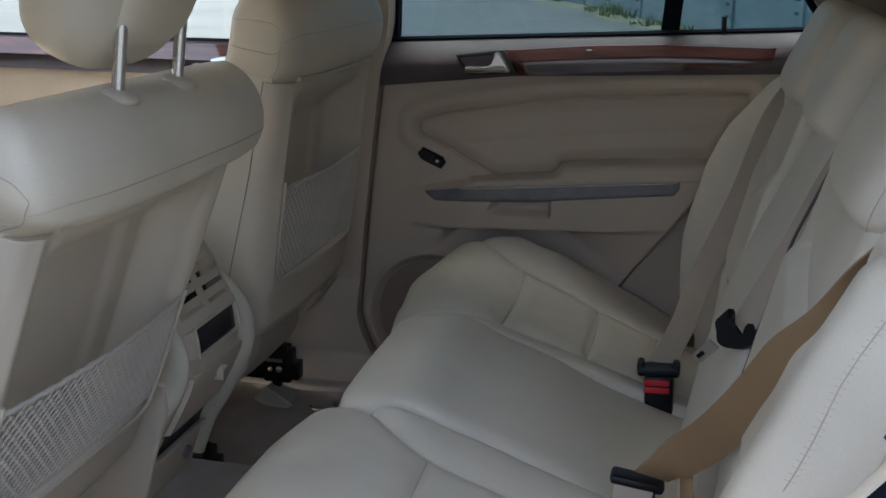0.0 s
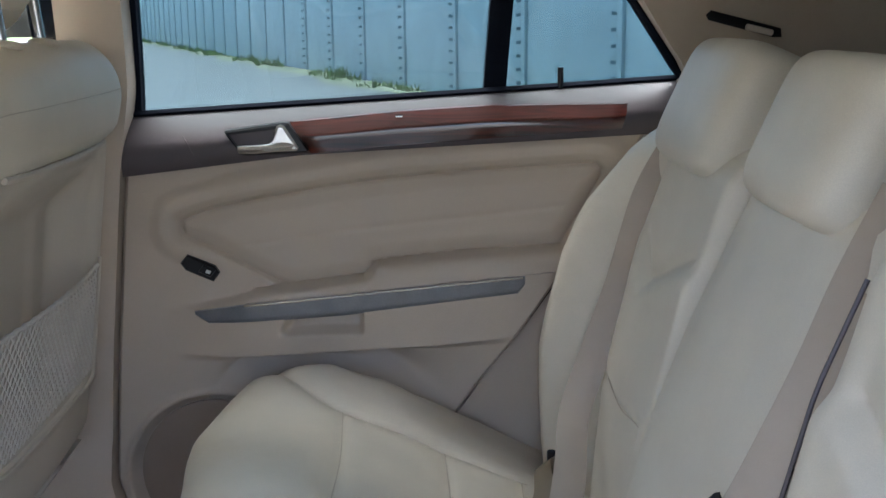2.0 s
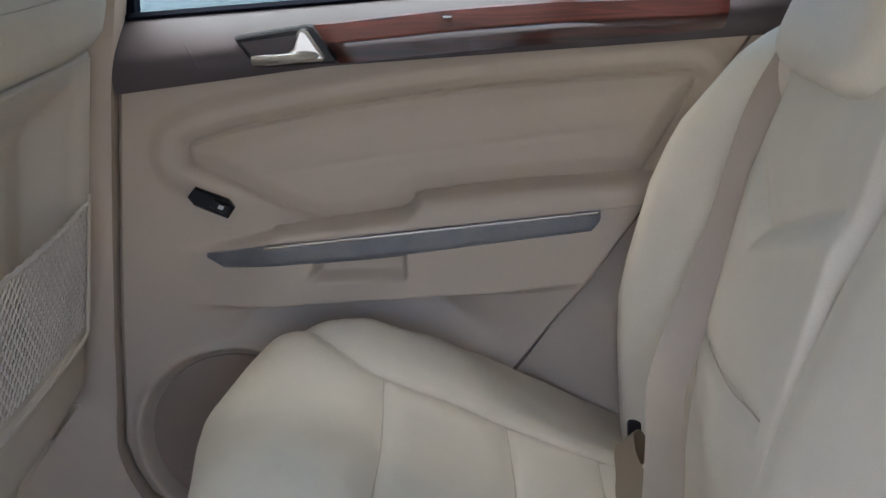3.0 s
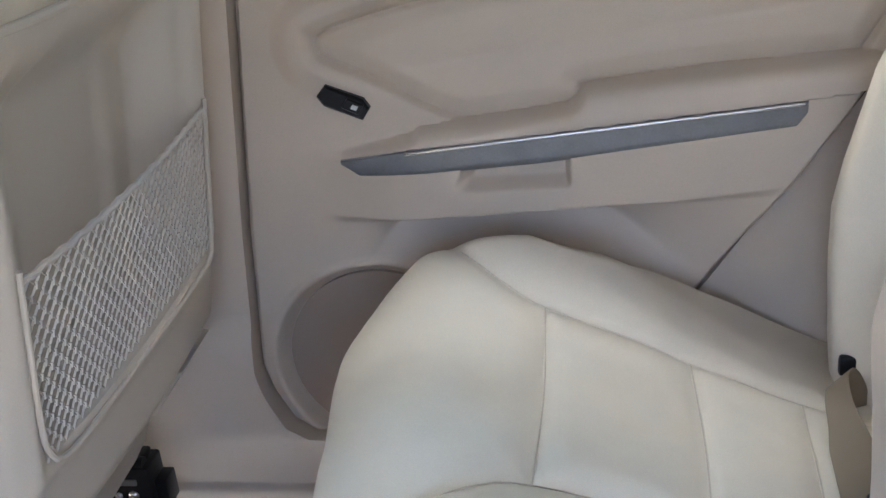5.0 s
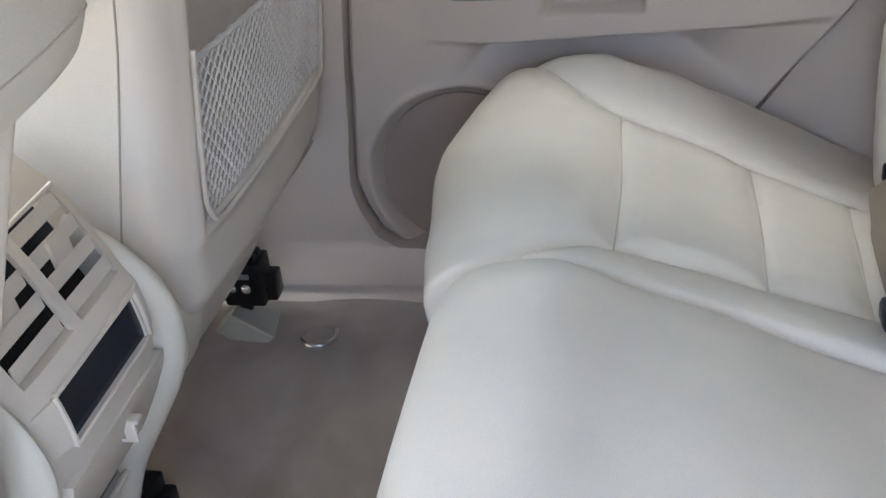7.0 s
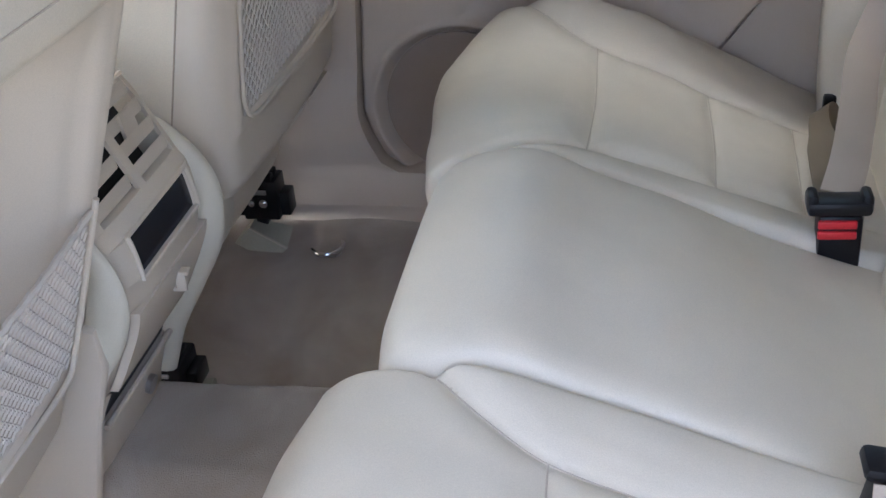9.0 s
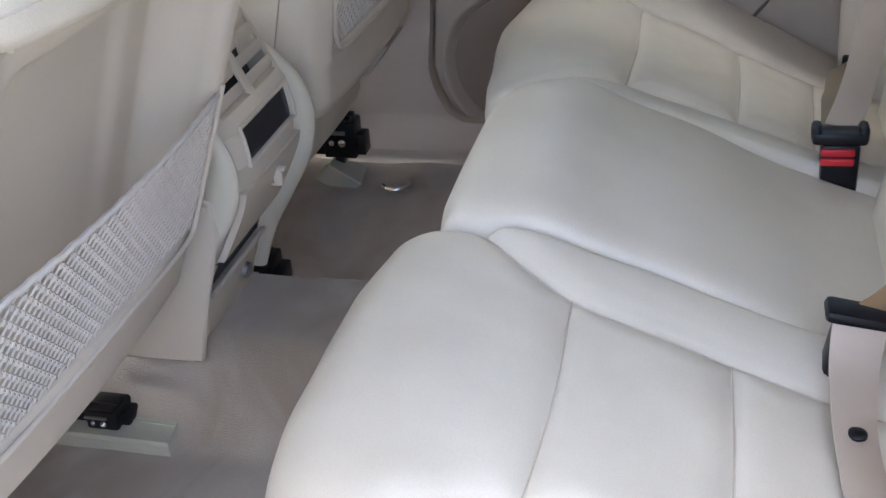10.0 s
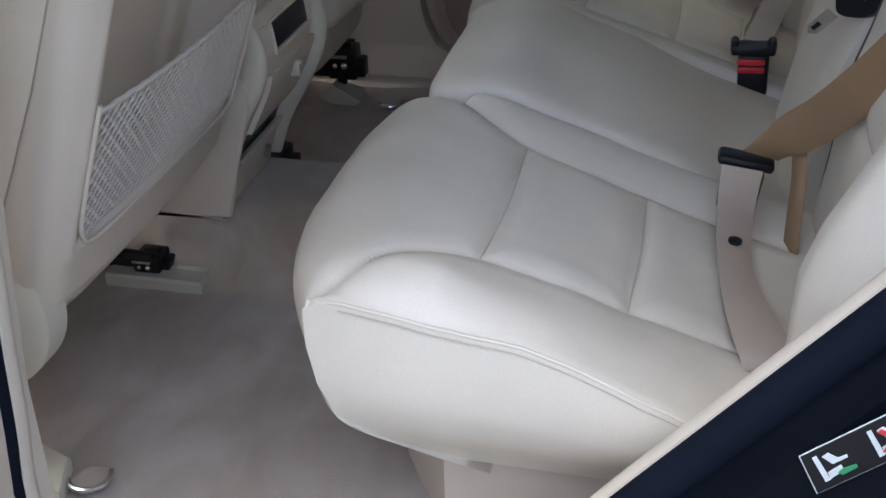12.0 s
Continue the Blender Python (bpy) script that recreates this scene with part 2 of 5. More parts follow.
def prism(outline, lay, depth, r=0.002):
    """A plate: outline in 2D, lay(a, b, d) gives the place at depth d; front edges eased by r."""
    o = [np.array(p, float) for p in outline]
    n = len(o)
    c = sum(o) / n
    ins = []
    for i in range(n):
        d1, d2 = o[i] - o[i - 1], o[(i + 1) % n] - o[i]
        nn = np.array((-(d1[1] + d2[1]), d1[0] + d2[0]))
        nn = nn / (np.linalg.norm(nn) + 1e-9)
        if nn @ (c - o[i]) < 0:
            nn = -nn
        ins.append(o[i] + nn * r)
    vs = [lay(*p, depth) for p in o] + [lay(*p, r) for p in o] + [lay(*p, 0.0) for p in ins]
    fs = [tuple(range(n))[::-1], tuple(range(2 * n, 3 * n))]
    for k in range(2):
        for i in range(n):
            j = (i + 1) % n
            fs.append((k * n + i, k * n + j, (k + 1) * n + j, (k + 1) * n + i))
    return [tuple(v) for v in vs], fs


def sstep(a, b, x):
    t = min(1.0, max(0.0, (x - a) / (b - a)))
    return t * t * (3 - 2 * t)


def lerp(x, *knots):
    return float(np.interp(x, [k[0] for k in knots], [k[1] for k in knots]))


def seam_field(lines):
    """Distance from a point of a surface's plan to the nearest of some polylines."""
    segs = []
    for ln in lines:
        q = np.array(ln, float)
        segs.append(np.c_[q[:-1], q[1:]])
    s = np.vstack(segs)
    a, d = s[:, :2], s[:, 2:] - s[:, :2]
    dd = (d * d).sum(1) + 1e-12

    def dist(x, y):
        p = np.array((x, y)) - a
        t = np.clip((p * d).sum(1) / dd, 0, 1)
        e = p - t[:, None] * d
        return math.sqrt((e * e).sum(1).min())

    return dist


# ---- outside ----
ground = tagged(mesh("ground", grid(lambda x, y: (x, y, -0.5), steps(-120, 120, 25), steps(-120, 120, 25)), ASPHALT), "grey worn asphalt yard around the car", "ground", kind="structure")

FA, FB = np.array((5.08, 8.0)), np.array((-29.5, 115.0))
FD = (FB - FA) / np.linalg.norm(FB - FA)
FN = np.array((-FD[1], FD[0]))
FLEN = float(np.linalg.norm(FB - FA))
fence = thing("fence", (FA[0], FA[1], -0.5), "long tall pale blue metal panel fence along the yard", "fence", kind="structure")
n_pan = 34
for i in range(n_pan):
    w = FLEN / n_pan
    c = FA + FD * (i + 0.5) * w
    rot = Matrix.Rotation(math.atan2(FD[1], FD[0]), 4, "Z")
    part("panel", box((c[0], c[1], 2.5), (w - 0.03, 0.05, 6.0), 0.015, rot), FENCE, fence)
    e = FA + FD * i * w
    part("joint_post", box((e[0] + 0.02 * FN[0], e[1] + 0.02 * FN[1], 2.5), (0.16, 0.12, 6.0), 0.02, rot), FENCE, fence)
    rivets = [box((e[0] + 0.085 * FN[0] + 0.12 * FD[0], e[1] + 0.085 * FN[1] + 0.12 * FD[1], z), (0.04, 0.12, 0.05), 0.0, rot) for z in steps(-0.3, 5.3, 26)]
    if i < 9:
        part("bolt_row", join(*rivets), RIB, fence)

rng = random.Random(4)
gv, gf = [], []
for i in range(700):
    s = rng.random() ** 1.3 * FLEN * 0.9
    k = rng.choice((0.25, 0.4, 0.6)) * rng.random()
    clump = 0.5 + 0.5 * math.sin(s * 0.9 + 1.3 * math.sin(s * 0.37))
    if rng.random() > clump:
        continue
    # the strip lies on the car's side of the fence
    p = FA + FD * s + FN * (0.15 + 1.4 * k)
    h = rng.uniform(0.06, 0.26) * (0.4 + clump)
    for b in range(5):
        a = rng.random() * 6.28
        q = p + 0.12 * rng.random() * np.array((math.cos(a), math.sin(a)))
        t = q + 0.1 * np.array((math.cos(a + 1), math.sin(a + 1)))
        n = len(gv)
        gv += [(q[0] - 0.02, q[1], -0.5), (q[0] + 0.02, q[1], -0.5), (t[0], t[1], -0.5 + h)]
        gf.append((n, n + 1, n + 2))
tagged(mesh("grass", (gv, gf), GRASS, False), "green weeds growing along the fence foot", "grass", kind="stuff")


tagged(mesh("verge", grid(lambda s, k: (*(FA + FD * s + FN * (k + 0.25 * math.sin(s * 0.7 + k))), -0.49), steps(0, FLEN, 60), steps(0.05, 1.0, 3)), material("verge_soil", (0.16, 0.16, 0.09), 0.95, vary=0.5, scale=1.2)), "strip of dry soil and weeds at the fence foot", "verge", kind="structure")
tagged(mesh("far_lawn", grid(lambda x, y: (x, y, -0.485), steps(-119, -33, 4), steps(72, 119, 4)), GRASS), "distant green lawn beyond the yard", "lawn", kind="structure")


def parked_car(at, turn):
    m = Matrix.Translation(at) @ Matrix.Rotation(turn, 4, "Z")
    base = thing("parked_car", at, "silver saloon car with a dark bumper parked far off", "car")

    def put(g):
        return [tuple(m @ Vector(v)) for v in g[0]], g[1]

    def hull(x, y):
        z = lerp(x, (-2.2, 0.75), (-1.9, 0.88), (-1.0, 0.92), (1.0, 0.9), (1.9, 0.8), (2.2, 0.6)) - 0.08 * abs(y / 0.88) ** 3
        return (x, y, z)

    part("body", put(slab(hull, steps(-2.2, 2.2, 24), steps(-0.88, 0.88, 9), (0, 0, -0.5))), CARPAINT, base)
    part("cabin", put(slab(lambda x, y: (x, y * (1 - 0.18), lerp(x, (-1.5, 0.9), (-0.8, 1.38), (0.4, 1.42), (1.2, 0.92)) - 0.05 * abs(y / 0.85) ** 2), steps(-1.5, 1.2, 16), steps(-0.85, 0.85, 7), (0, 0, -0.1))), CARPAINT, base)
    part("rear_window", put(prism([(-0.6, 0.0), (0.6, 0.0), (0.48, 0.36), (-0.48, 0.36)], lambda a, b, d: (-1.46 + b * 1.2 + d, a, 0.95 + b), 0.05)), SCREEN, base)
    for s in (-1, 1):
        part("tail_light", put(box((-2.2, 0.66 * s, 0.72), (0.06, 0.3, 0.14), 0.02)), RED, base)
        for x in (-1.35, 1.35):
            part("wheel", put(tube([(x, s * 0.72, 0.32), (x, s * 0.9, 0.32)], 0.32, 18)), RUBBER, base)
    part("bumper", put(box((-2.16, 0, 0.42), (0.14, 1.7, 0.26), 0.05)), BLACK, base, "dark rear bumper")
    part("number_plate", put(box((-2.22, 0, 0.62), (0.02, 0.5, 0.11), 0.004)), WHITE, base)


parked_car((-24.2, 48.0, -0.5), radians(118))

# unseen wall, added to cut low light entering the open doorway
tagged(mesh("wall_light_block", box((1.0, -6.2, 0.5), (40.0, 0.3, 2.0), 0.02), BLOCKPAINT), "unseen plain wall added to block low light on the open side", "wall", kind="structure")

# ---- car shell round the cabin ----
FLOOR = 0.06


def floor_z(x, y):
    hump = 0.112 * sstep(0.130, 0.088, y) * sstep(-0.20, -0.06, y) * sstep(0.1, -0.25, x)
    wave = 0.004 * noise.noise((x * 9, y * 9, 0.3)) + 0.0015 * noise.noise((x * 40, y * 40, 0.9))
    return FLOOR + hump + wave + 0.09 * sstep(-0.75, -1.2, x)


tagged(mesh("floor", slab(lambda x, y: (x, y, floor_z(x, y)), steps(-1.5, 0.3, 130), steps(-0.76, 0.76, 120), (0, 0, -0.05)), CARPET), "beige-grey cut pile carpet in the rear footwell", "carpet", kind="structure")

# far door opening and rear edge shared by both sides: x at a height z
REAR_EDGE = ((0.14, 0.03), (0.25, 0.11), (0.368, 0.197), (0.617, 0.372), (0.72, 0.435), (0.83, 0.50), (0.93, 0.545))
FRONT_EDGE = ((0.13, -0.33), (0.156, -0.371), (0.20, -0.392), (0.24, -0.402), (0.436, -0.387), (0.657, -0.364), (0.765, -0.352), (0.90, -0.33), (1.1, -0.327))

roof = tagged(mesh("roof_lining", slab(lambda x, y: (x, y, 1.215 - 0.05 * (abs(y) / 0.72) ** 4 - 0.02 * sstep(0.6, 1.6, x)), steps(-0.95, 1.9, 24), steps(-0.76, 0.76, 24), (0, 0, 0.04)), ROOF_BOUNCE), "unseen fabric headliner, made extra pale to bounce light", "headliner", kind="structure")

# floor under and behind the bench, cargo floor and end walls
tagged(mesh("cargo_floor", box((1.2, 0, 0.33), (1.5, 1.5, 0.04), 0.01), CARPET), "carpeted cargo floor behind the bench", "floor", kind="structure")
tagged(mesh("wall_tail", slab(lambda y, z: (1.92 - 0.25 * sstep(0.7, 1.2, z), y, z), steps(-0.78, 0.78, 8), steps(0.3, 0.82, 6), (0.05, 0, 0)), PLASTIC), "beige inner panel of the tailgate", "wall", kind="structure")
tagged(mesh("wall_front", slab(lambda y, z: (-1.5 + 0.1 * z, y, z), steps(-0.8, 0.8, 8), steps(0.0, 0.85, 6), (-0.05, 0, 0)), PLUM), "dark dashboard wall at the front", "dashboard", kind="structure")
for s, nm in ((1, "wall_cargo_far"), (-1, "wall_cargo_near")):
    tagged(mesh(nm, slab(lambda x, z: (x, s * (0.74 + 0.03 * math.sin(z * 3)), z), steps(0.62, 1.95, 12), steps(0.3, 0.86, 8), (0, s * 0.06, 0)), PLASTIC), "beige cargo side lining", "wall", kind="structure")


def far_pillar(x, z):
    """Inner skin of the rear pillar trim."""
    return (x, 0.735 - 0.10 * sstep(0.95, 1.21, z) + 0.02 * sstep(0.9, 0.8, z), z)


def pillar_x0(z):
    return lerp(z, (0.84, 0.53), (0.92, 0.555), (1.054, 0.46), (1.12, 0.39), (1.2, 0.2))


for s, nm in ((1, "pillar_trim_far"), (-1, "pillar_trim_near")):
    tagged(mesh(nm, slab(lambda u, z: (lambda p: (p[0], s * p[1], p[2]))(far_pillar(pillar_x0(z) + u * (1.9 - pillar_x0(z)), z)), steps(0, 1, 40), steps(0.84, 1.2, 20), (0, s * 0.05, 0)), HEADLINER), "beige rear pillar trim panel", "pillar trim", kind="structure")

# coat hook slot on the far pillar
hook = thing("coat_hook", (0.64, 0.72, 0.99), "flush dark coat hook slot in the pillar trim", "coat hook")
part("slot", prism([(0.578, 1.006), (0.585, 1.013), (0.70, 0.984), (0.703, 0.970), (0.69, 0.970), (0.583, 0.998)], lambda a, b, d: (a, far_pillar(a, b)[1] - 0.004 + d, b), 0.01, 0.001), BLACK, hook)
part("hook_cap", box((0.664, 0.722, 0.982), (0.045, 0.010, 0.010), 0.003, Matrix.Rotation(radians(14), 4, "Y")), PLASTIC, hook)


# ---- far rear door ----
def zline(*k):
    return lambda x: lerp(x, *k)


TRIM_LOW = zline((-0.36, 0.764), (-0.066, 0.796), (0.48, 0.821), (0.56, 0.824))
TRIM_TOP = zline((-0.36, 0.853), (0.23, 0.884), (0.56, 0.902))
BAR_TOP = zline((-0.25, 0.537), (-0.165, 0.552), (0.294, 0.592), (0.37, 0.60))
BAR_LOW = zline((-0.25, 0.530), (-0.228, 0.516), (0.0, 0.530), (0.284, 0.561), (0.30, 0.585))
ARM_TOP = zline((-0.17, 0.556), (-0.15, 0.572), (-0.06, 0.582), (0.03, 0.592), (0.052, 0.614), (0.20, 0.630), (0.352, 0.636))
SHELF = zline((-0.30, 0.462), (-0.199, 0.458), (0.154, 0.474), (0.30, 0.49))
INSERT = [(-0.267, 0.675), (-0.260, 0.690), (-0.194, 0.710), (-0.054, 0.735), (0.085, 0.752), (0.234, 0.763), (0.390, 0.771), (0.418, 0.768), (0.424, 0.755), (0.410, 0.726), (0.360, 0.642), (0.345, 0.634), (0.20, 0.626), (0.060, 0.614), (0.043, 0.608), (0.035, 0.592), (-0.041, 0.580), (-0.094, 0.578), (-0.140, 0.597), (-0.200, 0.631), (-0.258, 0.660)]
INSERT = [tuple(p) for p in curve(INSERT + INSERT[:1], 130)[:-1]]
insert_dist = seam_field([INSERT + INSERT[:1]])


def inside(poly, x, y):
    c = False
    for i in range(len(poly)):
        (x1, y1), (x2, y2) = poly[i - 1], poly[i]
        if (y1 > y) != (y2 > y) and x < (x2 - x1) * (y - y1) / (y2 - y1) + x1:
            c = not c
    return c


def belly(x):
    """How far the strip and the panel under it stand proud."""
    return 0.031 * sstep(-0.31, -0.14, x) * sstep(0.42, 0.33, x)


def door_y(x, z):
    y = 0.748
    # bowl round the padded insert
    d = insert_dist(x, z)
    ins = inside(INSERT, x, z)
    sd = -d if ins else d
    y += 0.006 * sstep(0.004, -0.004, sd) + 0.006 * math.exp(-((d / 0.0034) ** 2))
    if ins:
        y -= 0.008 * sstep(0.0, 0.03, d)
        y += 0.0015 * math.exp(-(((z - lerp(x, (-0.215, 0.637), (0.0, 0.667), (0.235, 0.689), (0.39, 0.705))) / 0.005) ** 2)) * sstep(0.015, 0.04, d)
    else:
        y += 0.0 - 0.010 * sstep(0.055, 0.03, d) * sstep(0.6, 0.66, z) * sstep(0.0, 0.02, d)
    # armrest pad over the silver strip, the flat belly under it and the hollow below
    zt, za, zs = BAR_TOP(x), ARM_TOP(x), SHELF(x)
    pb = belly(x)
    if z > zt:
        t = min(1.0, (z - zt) / max(0.012, za - zt))
        y -= 0.034 * sstep(-0.19, -0.135, x) * math.sqrt(1 - t ** 2.6) if t < 1 else 0.0
        y -= pb * sstep(0.012, 0.0, z - zt) * sstep(-0.135, -0.19, x)
    else:
        y -= pb * sstep(zs - 0.010 - 0.13 * sstep(0.02, 0.24, x) - 0.10 * sstep(-0.17, -0.28, x), zs + 0.003, z)
        y += 0.045 * sstep(zs + 0.002, zs - 0.012, z) * sstep(0.35, 0.45, z) * sstep(-0.30, -0.10, x) * sstep(0.32, 0.02, x)
    # grip pocket under the strip
    g = sstep(-0.100, -0.078, x + 0.5 * (0.53 - z)) * sstep(0.030, 0.022, x) * sstep(0.494, 0.512, z) * sstep(BAR_LOW(x) + 0.01, BAR_LOW(x), z)
    y += 0.020 * g
    # the speaker dish
    r = math.hypot(x + 0.235, z - 0.245)
    y += 0.022 * sstep(0.143, 0.126, r) - 0.004 * math.exp(-(((r - 0.146) / 0.006) ** 2))
    # rim towards the edges
    ex = min(x - lerp(z, *FRONT_EDGE), lerp(z, *REAR_EDGE) - x)
    y += 0.007 * sstep(0.006, 0.0, ex) + 0.010 * sstep(0.140, 0.131, z)
    return y


far_door = thing("door_1", (0.0, 0.78, 0.13), "closed rear door with beige panel, dark top and wood inlay", "car door", kind="structure")


def door_point(u, z):
    a, b = lerp(z, *FRONT_EDGE), lerp(z, *REAR_EDGE)
    x = a + u * (b - a)
    return (x, door_y(x, z), z)


def door_sheet(u, v):
    a = lerp(0.13 + 0.64 * v, *FRONT_EDGE)
    z1 = TRIM_LOW(a + u * (lerp(0.13 + 0.64 * v, *REAR_EDGE) - a))
    return door_point(u, 0.13 + v * (z1 - 0.13))


part("door_panel", slab(door_sheet, steps(0, 1, 400), steps(0, 1, 330), (0, 0.05, 0)), DOORSKIN, far_door, "beige moulded door panel with a padded insert")


def upper_trim(x, w):
    z0, z1 = TRIM_LOW(x), TRIM_TOP(x)
    y = 0.735 + 0.045 * w ** 2 - 0.012 * math.sin(w * math.pi)
    return (x, y, z0 - 0.003 + (z1 - z0 + 0.003) * w)


part("upper_trim", slab(upper_trim, steps(-0.352, 0.56, 60), steps(0, 1, 14), (0, 0.04, 0)), PLUM, far_door, "dark plum-grey upper door trim")


def inlay(u, w):
    """Glossy burl: a lower face that leans down, a nearly upright band and an upper face that leans back."""
    x = -0.049 - 0.034 * w + u * (0.451 + 0.012 * w + 0.049 + 0.034 * w)
    z0, z1 = lerp(x, (-0.083, 0.795), (-0.049, 0.797), (0.09, 0.807), (0.232, 0.816), (0.284, 0.819), (0.463, 0.830)), lerp(x, (-0.083, 0.846), (0.09, 0.861), (0.232, 0.868), (0.463, 0.868))
    m = lerp(x, (-0.08, 0.50), (0.25, 0.46), (0.46, 0.36))
    h = z1 - z0
    k = lerp(x, (-0.08, 0.05), (0.1, 0.07), (0.46, 0.13))
    lean = [(0.0, 0.0), (m - k, -0.14 * h * (m - k)), (m, -0.14 * h * (m - k) + 0.06 * h * k), (m + k, -0.14 * h * (m - k) + 0.20 * h * k), (1.0, -0.14 * h * (m - k) + 0.20 * h * k + 0.8 * h * (1 - m - k))]
    y = sum(lerp(w + d, *lean) for d in (-0.04, -0.02, 0.0, 0.02, 0.04)) / 5
    return (x, 0.7215 + y + 0.006 * sstep(0.03, 0.0, min(u, 1 - u, w + 0.02, 1.02 - w)), z0 + h * w)


wood = part("wood_inlay", slab(inlay, steps(0, 1, 60), steps(0, 1, 80), (0, 0.03, 0)), WOOD, far_door, "glossy reddish-brown burl wood inlay")
# small chrome chip imitates a reflected glint on the lacquer
part("inlay_glint", box((0.093, inlay(0.33, 0.83)[1], 0.853), (0.012, 0.004, 0.003), 0.001), CHROME, wood)
part("trim_groove", tube([(-0.252, upper_trim(-0.252, 0.55)[1] - 0.0008, 0.825), (-0.238, upper_trim(-0.238, 0.3)[1] - 0.0008, 0.800), (-0.226, upper_trim(-0.226, 0.02)[1] - 0.0008, 0.778)], 0.0006, 6), PLUM, far_door)

bezel = part("handle_bezel", prism([(-0.184, 0.835), (-0.180, 0.826), (-0.159, 0.797), (-0.150, 0.795), (-0.056, 0.799), (-0.051, 0.803), (-0.082, 0.845), (-0.090, 0.847)], lambda a, b, d: (a, 0.719 + d, b), 0.03, 0.003), BLACK, far_door)
part("handle_well", prism([(-0.176, 0.829), (-0.156, 0.802), (-0.10, 0.804), (-0.094, 0.838)], lambda a, b, d: (a, 0.7183 + d, b), 0.002, 0.0005), PLUM, bezel)
lever = curve([(-0.160, 0.716, 0.806), (-0.130, 0.707, 0.807), (-0.100, 0.706, 0.810), (-0.075, 0.714, 0.811)], 16)
part("door_handle", join(tube(lever, 0.0085, 10, flat=0.85), prism([(-0.122, 0.812), (-0.108, 0.822), (-0.100, 0.842), (-0.094, 0.845), (-0.087, 0.842), (-0.066, 0.808), (-0.070, 0.803), (-0.11, 0.802)], lambda a, b, d: (a, 0.706 + d, b), 0.014, 0.004)), CHROME, far_door, "chrome inner door lever")


def strip(x, w):
    """Flat decor strip, its upper edge leaning into the cabin."""
    z0, z1 = BAR_LOW(x), BAR_TOP(x)
    return (x, 0.748 - belly(x) - 0.002 - 0.005 * w + 0.003 * sstep(0.15, 0.0, w), z0 + (z1 - z0) * w)


silver = part("silver_strip", slab(strip, steps(-0.25, 0.294, 50), steps(0, 1, 8), (0, 0.03, 0)), SILVER, far_door, "brushed silver decor strip")
part("bright_edge", tube([(x, strip(x, 1.0)[1] - 0.0015, BAR_TOP(x) - 0.0015) for x in steps(-0.165, 0.29, 30)], 0.0021, 8), CHROME, silver)

sw = part("window_switch", prism([(-0.270, 0.618), (-0.258, 0.632), (-0.214, 0.612), (-0.207, 0.600), (-0.217, 0.586), (-0.262, 0.606)], lambda a, b, d: (a, 0.736 + d, b), 0.02, 0.003), BLACK, far_door, "black window switch plate")
part("rocker", prism([(-0.232, 0.616), (-0.212, 0.606), (-0.221, 0.594), (-0.241, 0.604)], lambda a, b, d: (a, 0.7325 + d, b), 0.008, 0.002), BLACK, sw)
part("switch_mark", prism([(-0.226, 0.608), (-0.219, 0.605), (-0.222, 0.600), (-0.229, 0.603)], lambda a, b, d: (a, 0.7318 + d, b), 0.002, 0.0003), WHITE, sw)
part("speaker_cover", slab(lambda r, a: (-0.235 + r * math.cos(a), 0.766 + 0.003 * math.cos(r * 20), 0.245 + r * math.sin(a)), steps(0.002, 0.127, 10), steps(0, 2 * math.pi, 48), (0, 0.01, 0)), SPEAKER, far_door, "round brownish-beige speaker grille")
part("lock_pin", tube([(0.358, 0.783, 0.885), (0.358, 0.783, 0.925)], 0.005, 10), BLACK, far_door)

part("outer_skin", slab(lambda x, z: (x, 0.84 + 0.03 * math.sin((z + 0.2) * 2.2), z), steps(-0.36, 0.62, 14), steps(-0.2, 0.84, 12), (0, 0.012, 0)), PAINT, far_door, "glossy black outer door skin")

# window: frame, post, panes
win = thing("window_1", (0.1, 0.8, 0.87), "closed tinted rear side window with black frame and post", "window", kind="structure")
WIN_TOP = zline((-0.36, 1.135), (0.1, 1.13), (0.30, 1.11), (0.42, 1.08), (0.46, 1.05))
part("pane", slab(lambda x, w: (x, 0.80 - 0.05 * w * w, TRIM_TOP(x) - 0.02 + (WIN_TOP(x) + 0.03 - TRIM_TOP(x)) * w), steps(-0.345, 0.25, 12), steps(0, 1, 8), (0, 0.004, 0)), GLASS, win).visible_shadow = False
part("quarter_pane", slab(lambda u, z: (0.25 + u * (lerp(z, (0.85, 0.60), (0.92, 0.552), (1.054, 0.455), (1.12, 0.38)) - 0.25), 0.80 - 0.03 * sstep(0.9, 1.12, z), z), steps(0, 1, 8), steps(0.865, 1.11, 8), (0, 0.004, 0)), GLASS, win).visible_shadow = False
part("window_post", slab(lambda u, z: (lerp(z, (0.87, 0.231), (1.056, 0.245), (1.13, 0.25)) + u * 0.037, 0.792 - 0.05 * ((z - 0.87) / 0.26) ** 2 - 0.003 * math.sin(u * 3.14), z), steps(0, 1, 5), steps(0.87, 1.14, 10), (0, 0.03, 0)), RUBBER, win)
part("front_frame", slab(lambda u, z: (lerp(z, (0.84, -0.328), (1.15, -0.318)) - u * 0.026, 0.785 - 0.045 * ((z - 0.85) / 0.3) ** 2, z), steps(0, 1, 4), steps(0.845, 1.15, 10), (0, 0.03, 0)), RUBBER, win)
part("belt_seal", tube([(x, 0.785, TRIM_TOP(x) + 0.004) for x in steps(-0.34, 0.56, 30)], 0.006, 6), RUBBER, win)
